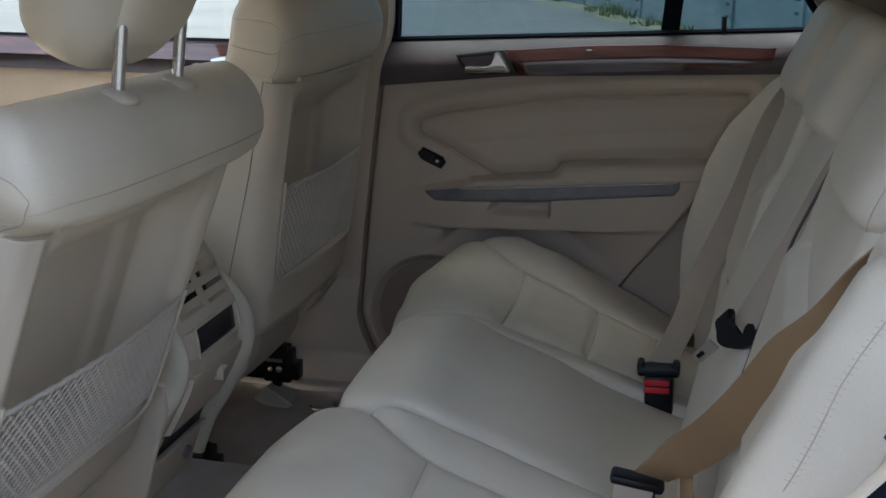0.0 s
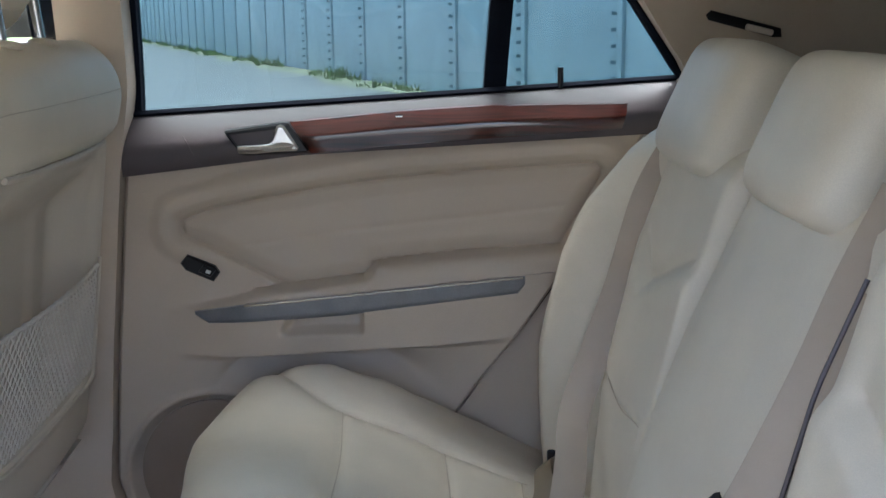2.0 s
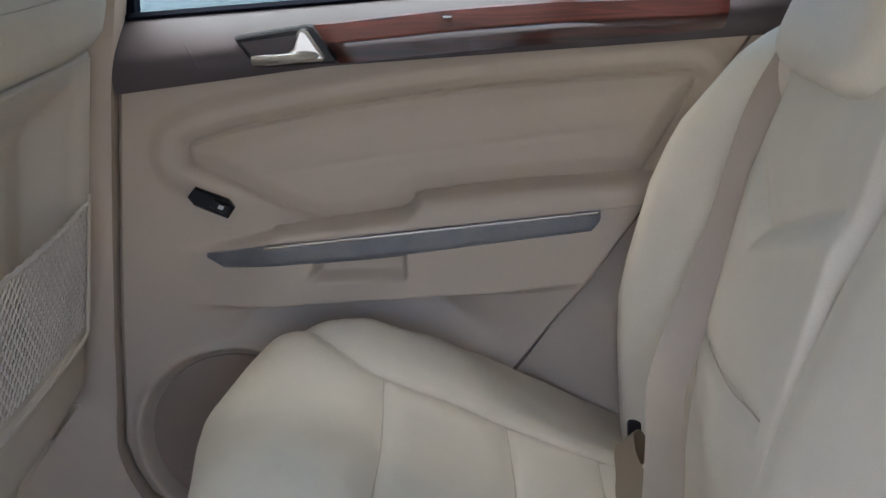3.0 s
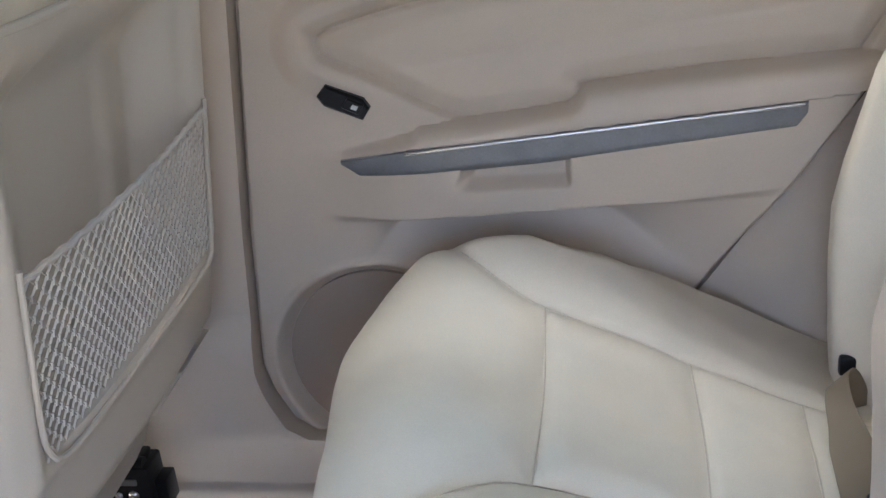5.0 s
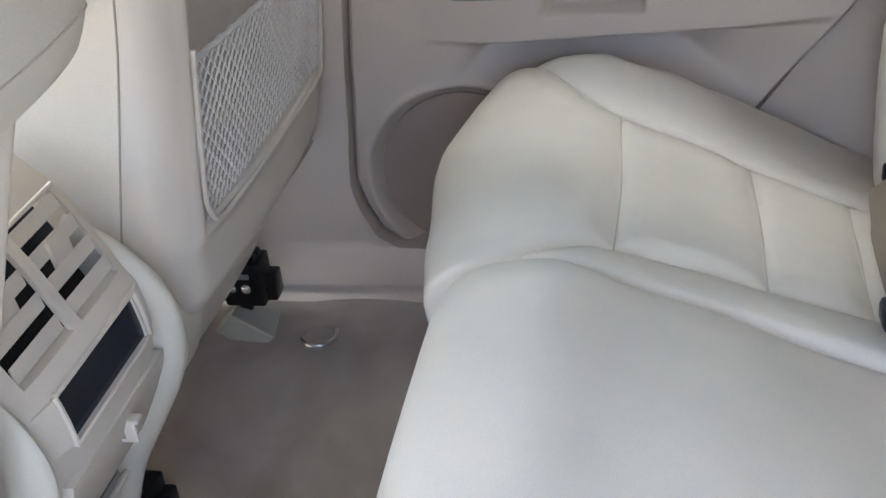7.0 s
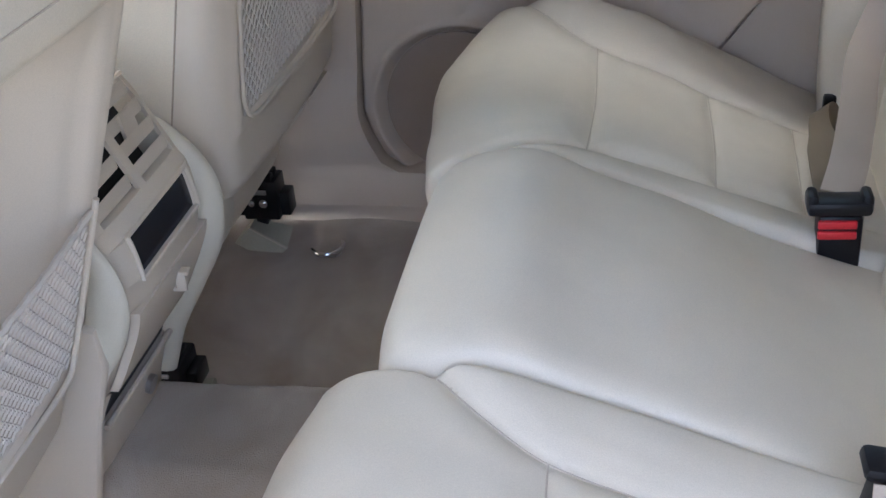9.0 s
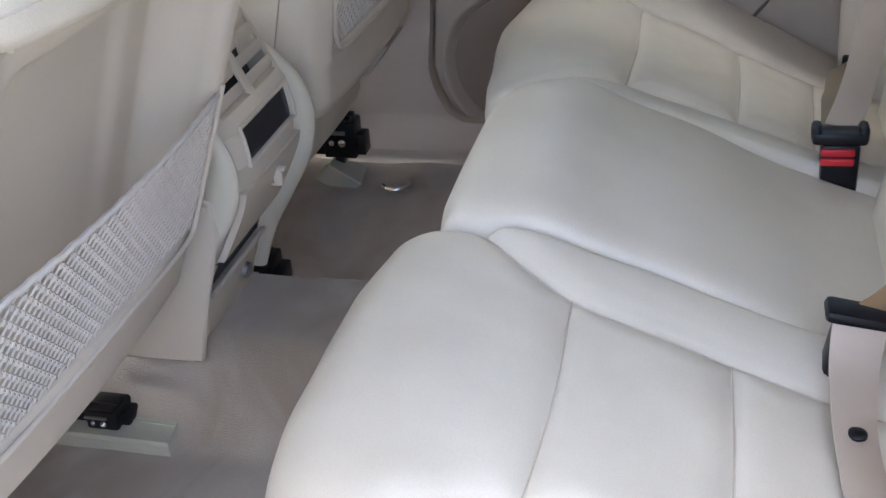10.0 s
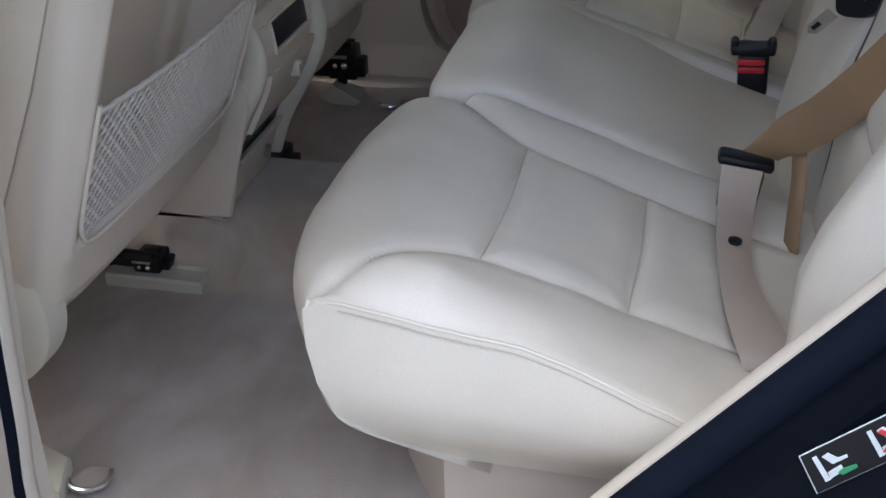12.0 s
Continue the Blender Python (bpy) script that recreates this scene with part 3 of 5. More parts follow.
quarter_edge = [(0.56, 0.775, 0.905), (0.547, 0.778, 0.922), (0.50, 0.772, 0.99), (0.452, 0.765, 1.056), (0.40, 0.755, 1.095), (0.3, 0.745, 1.115), (0.0, 0.735, 1.135), (-0.34, 0.73, 1.14)]
part("upper_frame", tube(curve(quarter_edge, 40), 0.009, 8), RUBBER, win)
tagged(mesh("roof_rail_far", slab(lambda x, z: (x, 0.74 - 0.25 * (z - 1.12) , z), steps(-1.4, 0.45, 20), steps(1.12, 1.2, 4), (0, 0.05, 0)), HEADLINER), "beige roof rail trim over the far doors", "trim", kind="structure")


# ---- far pillar between the doors, sill and front door ----
def bpillar(u, z):
    """u from the door gap towards the front."""
    x0 = lerp(z, *FRONT_EDGE) - 0.004 + 0.5 * sstep(0.130, 0.114, z)
    w = 0.10 + 0.28 * sstep(0.46, 0.18, z) + 0.5 * sstep(0.130, 0.114, z)
    x = x0 + 0.001 - u * w
    return (x, 0.728 - 0.012 * math.sin(min(1, u * 1.6) * math.pi / 2) - 0.03 * sstep(0.9, 1.15, z) - 0.008 * sstep(0.32, 0.29, z) - 0.012 * sstep(0.13, 0.085, z), z)


tagged(mesh("pillar_trim_middle", slab(bpillar, steps(0, 1, 14), steps(0.084, 1.18, 62), (0, 0.06, 0)), DOORSKIN), "beige centre pillar trim between the doors", "pillar trim", kind="structure")
gap = curve([(0.02, 0.75, 0.124), (-0.20, 0.75, 0.122), (-0.325, 0.749, 0.126), (-0.375, 0.747, 0.150), (-0.402, 0.745, 0.20), (-0.410, 0.744, 0.26), (-0.400, 0.743, 0.40), (-0.383, 0.742, 0.55), (-0.360, 0.742, 0.75), (-0.340, 0.76, 0.87)], 60)
tagged(mesh("door_seal", tube(gap, 0.0016, 8), RUBBER), "black rubber seal round the closed rear door", "door seal", kind="structure")
gap2 = curve([(0.05, 0.755, 0.125), (0.11, 0.755, 0.24), (0.203, 0.752, 0.364), (0.378, 0.75, 0.613), (0.445, 0.75, 0.72)], 30)
tagged(mesh("door_seal", tube(gap2, 0.0022, 6), RUBBER), "black rubber seal along the closed door's rear edge", "door seal", kind="structure")
tagged(mesh("sill_trim", slab(lambda x, w: (x, 0.675 + 0.03 * sstep(0, 0.6, w) + 0.05 * sstep(0.6, 1, w), FLOOR - 0.01 + 0.036 * sstep(0.05, 0.75, w) + (0.004 + 0.034 * sstep(-0.42, -0.33, x)) * sstep(0.7, 1, w)), steps(-0.9, 0.2, 44), steps(0, 1, 16), (0, 0.002, -0.06)), DOORSKIN), "beige plastic door sill trim", "sill trim", kind="structure")
tagged(mesh("wheel_arch_trim", slab(lambda u, z: (lerp(z, *REAR_EDGE) + 0.0025 + u * 0.30, 0.750 - 0.06 * u, z), steps(0, 1, 14), steps(0.14, 0.84, 40), (0, 0.05, 0)), ARCHTRIM), "beige trim beside the rear bench", "trim", kind="structure")

tagged(mesh("pillar_outer_far", slab(lambda x, z: (x, 0.825 - 0.06 * sstep(0.85, 1.16, z), z), steps(-0.50, -0.34, 5), steps(-0.2, 1.17, 16), (0, 0.012, 0)), PAINT), "glossy black outer face of the centre pillar", "car body", kind="structure")
tagged(mesh("quarter_outer_far", slab(lambda x, z: (x, 0.845, z), steps(0.60, 1.95, 10), steps(-0.2, 0.88, 8), (0, 0.012, 0)), PAINT), "glossy black rear quarter of the car body", "car body", kind="structure")
front_door = thing("door_2", (-1.0, 0.8, 0.1), "closed front door with dark top and wood line", "car door", kind="structure")
part("door_panel", slab(lambda x, z: (x, 0.765, z), steps(-1.45, -0.47, 10), steps(0.1, 0.77, 10), (0, 0.05, 0)), DOORSKIN, front_door)
part("upper_trim", slab(lambda x, w: (x, 0.755 + 0.03 * w, 0.765 + 0.075 * w), steps(-1.45, -0.46, 10), steps(0, 1, 6), (0, 0.05, 0)), PLUM, front_door)
part("wood_inlay", slab(lambda x, w: (x, 0.745 + 0.02 * w, 0.80 + 0.035 * w), steps(-1.40, -0.50, 10), steps(0, 1, 6), (0, 0.02, 0)), WOOD, front_door)
part("door_handle", tube(curve([(-0.74, 0.735, 0.80), (-0.70, 0.728, 0.806), (-0.66, 0.735, 0.81)], 10), 0.008, 8), CHROME, front_door)
part("outer_skin", slab(lambda x, z: (x, 0.845, z), steps(-1.5, -0.48, 8), steps(-0.2, 0.83, 8), (0, 0.012, 0)), PAINT, front_door)
win2 = thing("window_2", (-1.0, 0.8, 0.85), "closed front side window", "window", kind="structure")
part("pane", slab(lambda x, w: (x, 0.80 - 0.06 * w * w, 0.83 + 0.3 * w), steps(-1.4, -0.44, 8), steps(0, 1, 6), (0, 0.004, 0)), CLEAR, win2).visible_shadow = False
part("window_frame", tube([(-1.45, 0.79, 0.838), (-0.45, 0.79, 0.842)], 0.006, 6), RUBBER, win2)
part("upper_frame", tube([(-1.45, 0.745, 1.0), (-1.2, 0.735, 1.12), (-0.45, 0.735, 1.14)], 0.012, 6), RUBBER, win2)

win3 = thing("window_3", (1.85, 0.0, 0.82), "closed tinted tailgate window", "window", kind="structure")
part("pane", slab(lambda y, w: (1.93 - 0.24 * w, y, 0.80 + 0.41 * w), steps(-0.76, 0.76, 8), steps(0, 1, 6), (0.004, 0, 0)), GLASS, win3)
win4 = thing("window_4", (-1.4, 0.0, 0.85), "clear curved windscreen over the dashboard", "window", kind="structure")
part("pane", slab(lambda y, w: (-1.50 + 0.56 * w + 0.06 * (y / 0.76) ** 2, y, 0.84 + 0.38 * w), steps(-0.78, 0.78, 10), steps(0, 1, 8), (-0.004, 0, 0.003)), CLEAR, win4).visible_shadow = False
win5 = thing("window_5", (-1.0, -0.79, 0.85), "closed window of the near front door", "window", kind="structure")
part("pane", slab(lambda x, w: (x, -0.80 + 0.06 * w * w, 0.84 + 0.34 * w), steps(-1.45, -0.5, 8), steps(0, 1, 6), (0, -0.004, 0)), CLEAR, win5).visible_shadow = False

# ---- near side: the open doorway ----
EDGE = [(-0.352, 1.12), (-0.345, 0.95), (-0.365, 0.80), (-0.396, 0.62), (-0.423, 0.42), (-0.438, 0.28), (-0.450, 0.18), (-0.43, 0.115), (-0.2, 0.10), (0.0, 0.11), (0.075, 0.19), (0.15, 0.295), (0.234, 0.403), (0.355, 0.558), (0.44, 0.665), (0.50, 0.75), (0.525, 0.85), (0.50, 0.97), (0.45, 1.045), (0.37, 1.10), (0.2, 1.14), (-0.1, 1.15)]
edge_pts = curve([(a, 0.0, b) for a, b in EDGE + EDGE[:1]], 150)[:-1]
EC = np.array((0.05, 0.0, 0.65))


def doorway(profile, mat, name, label, cat):
    """A band round the doorway; profile: (outward step, y)."""
    vs, fs, n, k = [], [], len(edge_pts), len(profile)
    for i, p in enumerate(edge_pts):
        d = edge_pts[(i + 1) % n] - edge_pts[i - 1]
        o = np.cross(d, (0, 1, 0))
        o /= np.linalg.norm(o)
        if o @ (p - EC) < 0:
            o = -o
        vs += [tuple(p + o * a + np.array((0, y, 0))) for a, y in profile]
    for i in range(n):
        for j in range(k - 1):
            a, b = i * k + j, ((i + 1) % n) * k + j
            fs.append((a, b, b + 1, a + 1))
    return tagged(mesh(name, (vs, fs), mat), label, cat, kind="structure")


doorway([(0.030, -0.735), (0.012, -0.752), (0.003, -0.764), (0.0, -0.774), (0.003, -0.783), (0.012, -0.786), (0.02, -0.78), (0.045, -0.74)], PLASTIC, "door_frame_trim", "beige plastic trim round the open rear doorway", "trim")
doorway([(0.006, -0.780), (0.004, -0.788), (0.008, -0.797), (0.016, -0.803), (0.028, -0.806), (0.038, -0.802), (0.036, -0.785)], RUBBER, "door_frame_seal", "black rubber seal round the open doorway", "door seal")
doorway([(0.030, -0.79), (0.036, -0.812), (0.05, -0.835), (0.075, -0.842), (0.11, -0.848), (0.15, -0.86), (0.165, -0.90), (0.19, -0.93), (0.40, -0.95)], PAINT, "door_jamb", "glossy black painted door jamb of the car body", "car body")

# the near rear door stands open, hinged at the centre pillar
open_door = thing("door_3", (-0.44, -0.9, 0.1), "rear door standing wide open, beige panel and black skin", "car door", kind="structure")


def open_x(z):
    return lerp(z, (0.12, -0.450), (0.20, -0.458), (0.28, -0.447), (0.42, -0.432), (0.62, -0.405), (0.80, -0.374), (1.15, -0.372))


part("door_panel", slab(lambda y, z: (open_x(z) + 0.012 * sstep(0.45, 0.52, z) * sstep(0.60, 0.53, z) * sstep(-0.95, -1.05, y) - 0.02 * sstep(0.155, 0.12, z), y, z), steps(-0.797, -1.72, 40), steps(0.12, 0.80, 60), (-0.06, 0, 0)), DOORSKIN, open_door, "beige moulded door panel")
part("upper_trim", slab(lambda y, w: (open_x(0.80) - 0.03 * w * w, y, 0.802 + 0.085 * w), steps(-0.797, -1.74, 12), steps(0, 1, 8), (-0.05, 0, 0)), PLUM, open_door, "dark plum-grey upper door trim")
part("outer_skin", slab(lambda y, z: (open_x(0.5) - 0.11 - 0.03 * math.sin((z + 0.2) * 2.2), y, z), steps(-0.90, -1.76, 8), steps(-0.15, 0.86, 10), (-0.012, 0, 0)), PAINT, open_door, "glossy black outer door skin")
part("window_frame", tube(curve([(-0.40, -0.88, 0.88), (-0.40, -0.90, 1.10), (-0.40, -1.10, 1.14), (-0.40, -1.45, 1.10), (-0.40, -1.74, 0.88)], 40), 0.014, 8), RUBBER, open_door)

sticker = thing("safety_sticker", (0.33, -0.846, 0.43), "white-edged black sticker with white seat pictograms", "sticker")
SO, SU, SV = np.array((0.306, -0.852, 0.436)), np.array((0.068, 0.0, 0.062)), np.array((0.019, 0.006, -0.040))
SNRM = np.cross(SU, SV)
SNRM /= np.linalg.norm(SNRM)
if SNRM[1] > 0:
    SNRM = -SNRM


def on_sticker(a, b, d):
    return tuple(SO + SU * a + SV * b - SNRM * d)


def sprint(poly, mat, lift, name="pictogram"):
    part(name, prism(poly, lambda a, b, d: on_sticker(a, b, d - lift), 0.0006, 0.0), mat, sticker, smooth=False)


sprint([(0, 0), (1, 0), (1, 1), (0, 1)], WHITE, 0.0005, "border")
sprint([(0.012, 0.018), (0.988, 0.018), (0.988, 0.982), (0.012, 0.982)], BLACK, 0.0010, "backing")
for k in (0.0, 0.5):
    sprint([(k + 0.10, 0.15), (k + 0.14, 0.15), (k + 0.17, 0.80), (k + 0.12, 0.80)], WHITE, 0.0016)
    sprint([(k + 0.17, 0.62), (k + 0.30, 0.58), (k + 0.31, 0.72), (k + 0.17, 0.78)], WHITE, 0.0016)
    sprint([(k + 0.18, 0.22), (k + 0.24, 0.20), (k + 0.30, 0.40), (k + 0.38, 0.42), (k + 0.38, 0.48), (k + 0.24, 0.48)], WHITE, 0.0016)
sprint([(0.25, 0.70), (0.30, 0.66), (0.42, 0.70), (0.42, 0.78), (0.28, 0.80)], GREEN, 0.0022, "tick")
sprint([(0.68, 0.25), (0.72, 0.22), (0.88, 0.72), (0.84, 0.75)], REDPRINT, 0.0022, "cross")
sprint([(0.86, 0.22), (0.90, 0.27), (0.70, 0.76), (0.66, 0.72)], REDPRINT, 0.0022, "cross")

# near front door and pillar: plain closing panels
tagged(mesh("pillar_trim_near_middle", slab(lambda u, z: (lerp(z, (0.1, -0.462), (0.30, -0.455), (0.42, -0.440), (0.62, -0.413), (0.8, -0.382), (1.15, -0.372)) - u * 0.12, -0.735 + 0.03 * math.sin(u * 1.57) + 0.02 * sstep(0.9, 1.15, z), z), steps(0, 1, 10), steps(0.08, 1.18, 40), (0, -0.05, 0)), PLASTIC), "beige centre pillar trim by the open doorway", "pillar trim", kind="structure")
tagged(mesh("wall_near_front_door", slab(lambda x, z: (x, -0.77, z), steps(-1.5, -0.54, 10), steps(0.05, 0.85, 10), (0, -0.05, 0)), DOORSKIN), "beige inner panel of the near front door", "car door", kind="structure")
tagged(mesh("sill_trim_near", slab(lambda x, w: (x, -0.69 - 0.06 * w, FLOOR + 0.012 + 0.04 * sstep(0, 1, w)), steps(-0.8, 0.15, 30), steps(0, 1, 8), (0, -0.02, -0.04)), PLASTIC), "beige plastic sill trim at the open doorway", "sill trim", kind="structure")


cover = thing("anchor_cover", (-0.53, -0.64, FLOOR), "pale plastic cover on the carpet beside the sill", "trim cover")
part("plate", prism([(-0.60, -0.585), (-0.525, -0.612), (-0.500, -0.680), (-0.60, -0.690)], lambda a, b, d: (a, b, FLOOR + 0.022 - d), 0.03, 0.004), PALE, cover)


# ---- rear bench ----
CONTOUR = curve([(-0.06, 0.228), (-0.12, 0.226), (-0.175, 0.237), (-0.208, 0.268), (-0.226, 0.315), (-0.230, 0.350), (-0.217, 0.392), (-0.178, 0.420), (-0.11, 0.428), (-0.05, 0.418), (0.0, 0.403), (0.08, 0.377), (0.155, 0.350), (0.25, 0.318), (0.33, 0.295), (0.42, 0.27)], 150)
OUT_SEAM = [tuple(p) for p in curve([(-0.155, 0.705), (-0.125, 0.675), (-0.085, 0.625), (-0.045, 0.592), (0.0, 0.57), (0.08, 0.560), (0.155, 0.553), (0.34, 0.535)], 30)]
IN_SEAM = [tuple(p) for p in curve([(-0.160, 0.130), (-0.135, 0.165), (-0.10, 0.205), (-0.05, 0.25), (0.0, 0.276), (0.08, 0.283), (0.155, 0.286), (0.34, 0.292)], 30)]
CROSS = [[(0.0, 0.276), (0.004, 0.42), (0.0, 0.57)], [(0.155, 0.286), (0.158, 0.42), (0.155, 0.553)], [(0.262, 0.289), (0.267, 0.42), (0.272, 0.541)]]
cushion_seam = seam_field([OUT_SEAM, IN_SEAM] + CROSS)
BOLSTER = seam_field([OUT_SEAM, IN_SEAM])


OUT_V = lambda x: lerp(x, *OUT_SEAM)
IN_V = lambda x: lerp(x, *IN_SEAM)
RIDGE = ((-0.20, 0.012), (-0.15, 0.026), (-0.106, 0.031), (-0.067, 0.037), (-0.021, 0.049), (0.06, 0.066), (0.124, 0.066), (0.25, 0.048), (0.34, 0.03))
RIM = ((-0.17, 0.430), (-0.12, 0.425), (-0.084, 0.416), (-0.008, 0.401), (0.069, 0.391), (0.161, 0.361), (0.232, 0.336), (0.34, 0.30))


GAP = 0.194


def low_tuck(v, z):
    """How far the front draws in towards the carpet."""
    return 0.018 * sstep(0.40, 0.31, z) + 0.022 * sstep(0.30, 0.215, z) + 0.05 * sstep(0.33, 0.22, z) * sstep(0.52, 0.70, v)



def cushion_shape(i, v, lift=1.0):
    """Outer seat cushion, v the distance from the car's middle."""
    x, z = CONTOUR[i]
    front = sstep(0.05, -0.16, x)
    x2 = x + front * (0.075 * max(0.0, (v - 0.46) / 0.24) ** 2.2 + 0.018 * sstep(0.32, 0.17, v))
    x2 += (low_tuck(v, z) + 0.008 * max(0.0, (GAP + 0.014 - v) / 0.018) ** 2) * front
    if lift > 0.9:
        x2 += front * sstep(0.50, 0.30, v) * (0.018 + 0.03 * sstep(0.40, 0.27, z))
    top = sstep(0.29, 0.42, z)
    # the outer part rises in one soft sweep to the ridge, then rounds off to the side seam
    vo, vi = OUT_V(x2), IN_V(x2)
    k = 0.5 * sstep(0.45, 0.66, v) + 0.5 * sstep(min(vo, 0.56) - 0.005, 0.66, v)
    rise = lerp(x2, *RIDGE) * k * lift
    edge = max(0.0, (v - 0.64) / 0.06) ** 1.8 * top
    z += top * rise
    z += (lerp(x2, *RIM) - z) * min(1.0, edge) * sstep(-0.19, -0.14, x2)
    z -= 0.024 * sstep(0.45, 0.66, v) * sstep(0.34, 0.24, z)
    if i > 45:
        d = cushion_seam(x2, v)
        z += 0.005 * sstep(0.0, 0.032, d) - 0.0050 * math.exp(-((d / 0.006) ** 2))
        if v < vi and x2 > -0.16:
            z += 0.011 * sstep(-0.16, -0.06, x2) * sstep(0.0, 0.75, (vi - v) / max(0.03, vi - GAP))
        z += 0.0025 * noise.noise((x * 14, v * 14, 2.0)) + 0.0005 * noise.noise((x * 40, v * 40, 4.0))
    z -= 0.035 * sstep(0.24, 0.34, z) * max(0.0, (GAP + 0.014 - v) / 0.018) ** 2.2
    return x2, z


bench = thing("rear_bench", (0.1, 0.0, FLOOR), "three-place beige leather rear bench seat with headrests", "bench seat")


LIFT = {-1: 0.45, 1: 1.0}


def tuck(v, z):
    """The side turns under towards its lower edge."""
    return 0.050 * sstep(0.33, 0.200, z) ** 1.6 * sstep(0.45, 0.70, v)


# the front corner's run from the lower edge up to its foremost point, by side
CORNER = {}
for s in (-1, 1):
    run = [cushion_shape(i, 0.697, LIFT[s]) for i in range(10, 66)]
    run = run[: min(range(len(run)), key=lambda i: run[i][0]) + 1]
    run.sort(key=lambda q: q[1])
    CORNER[s] = ([q[0] for q in run], [q[1] for q in run])


def outer_cushion(s):
    cols = [(v, 1.0) for v in steps(GAP - 0.004, 0.697, 112)] + [(0.7035, k) for k in (0.985, 0.95, 0.8, 0.6, 0.4, 0.2, 0.06, 0.0)]

    def at(i, c):
        v, k = cols[c]
        x, z = cushion_shape(i, min(v, 0.697), LIFT[s])
        if k < 1.0:
            low = min(z, 0.206)
            z2 = low + (z - low) * k
            x = max(x, float(np.interp(z2, CORNER[s][1], CORNER[s][0])))
            return (x, s * (v + 0.012 * math.sin(k * math.pi) - tuck(v, z2)), z2)
        return (x, s * (v - tuck(v, z)), z)

    return grid(at, range(len(CONTOUR)), range(len(cols)))


near_cushion = part("seat_cushion", outer_cushion(-1), LEATHER, bench, "beige leather outer seat cushion with stitched panels")
far_cushion = part("seat_cushion", outer_cushion(1), LEATHER, bench, "beige leather outer seat cushion with stitched panels")


DOME = [tuple(p) for p in curve([(-0.199, -0.020), (-0.197, 0.004), (-0.192, 0.016), (-0.182, 0.0225), (-0.168, 0.026), (-0.14, 0.029), (-0.06, 0.035), (0.04, 0.036), (0.12, 0.031), (0.160, 0.026), (0.178, 0.0215), (0.188, 0.014), (0.193, 0.002), (0.195, -0.020)], 90)]


def middle_cushion(i, v):
    x, z = CONTOUR[i]
    x += (0.058 + 0.006 * sstep(0.13, 0.199, abs(v)) + 0.045 * sstep(0.40, 0.31, z) + 0.06 * sstep(0.30, 0.215, z)) * sstep(0.05, -0.16, x)
    top = sstep(0.28, 0.38, z)
    z += top * (float(lerp(v, *DOME)) - 0.010 * sstep(0.12, 0.26, x) * sstep(-0.1, 0.1, v)) + 0.003 * noise.noise((x * 10, v * 10, 5.0))
    return (x, v, z)


part("middle_cushion", grid(middle_cushion, range(len(CONTOUR)), [-0.199 + 0.394 * (0.5 - 0.5 * math.cos(math.pi * k / 69)) for k in range(70)]), LEATHER, bench, "plain domed middle cushion")


def thread(lines, s, r=0.0008):
    g = []
    for ln in lines:
        pts = []
        for x, v in curve(ln, 40):
            if x < -0.105 or v > 0.685 or x > 0.33 or v < 0.16:
                continue
            row = [cushion_shape(k, max(v, 0.13), LIFT[s]) for k in range(56, 150)]
            Z = float(np.interp(x, [q[0] for q in row], [q[1] for q in row]))
            pts.append((x, s * v, Z + 0.0008))
        if len(pts) > 3:
            g.append(tube(pts, r, 5))
    return g


for s, c in ((-1, near_cushion), (1, far_cushion)):
    for g in thread([OUT_SEAM, IN_SEAM] + CROSS, s):
        part("seam", g, STITCH, c)
    rim = []
    for i in range(50, 140, 2):
        x, z = cushion_shape(i, 0.697, LIFT[s])
        rim.append((x, s * 0.703, z - 0.003))
    part("piping", tube(curve(rim, 60), 0.0022, 6), LEATHER, c)
    part("seam", tube(curve([(x, s * 0.7062, z - 0.006) for x, y, z in rim[1:]], 60), 0.0008, 5), STITCH, c)

for y in (-0.39, 0.39):
    part("base_pan", box((0.19, y, 0.214), (0.38, 0.50, 0.014), 0.004), PLASTIC, bench)
# lower base under the cushions, down to the carpet
part("seat_base", slab(lambda y, z: (-0.125 + 0.10 * sstep(0.45, 0.66, abs(y)), y, z), steps(-0.625, 0.625, 30), steps(FLOOR - 0.01, 0.262, 6), (0.5, 0, 0)), PLASTIC, bench, "beige plastic base under the cushions")

PANEL_X = ((0.24, 0.375), (0.30, 0.382), (0.50, 0.398), (0.545, 0.410), (0.70, 0.445), (0.81, 0.478), (0.88, 0.51), (0.91, 0.55))
WING = ((0.24, 0.050), (0.35, 0.070), (0.45, 0.082), (0.55, 0.088), (0.65, 0.085), (0.73, 0.068), (0.83, 0.02), (0.95, 0.0))
WING_NEAR = ((0.24, 0.050), (0.35, 0.070), (0.45, 0.075), (0.55, 0.055), (0.65, 0.034), (0.73, 0.022), (0.80, 0.008), (0.86, 0.0))
BACK_SEAMS = [[(0.535, 0.26), (0.538, 0.50), (0.53, 0.72), (0.52, 0.80)], [(0.26, 0.50), (0.40, 0.485), (0.535, 0.50)], [(0.25, 0.72), (0.33, 0.69), (0.42, 0.655), (0.485, 0.70)]]
back_seam = seam_field(BACK_SEAMS)


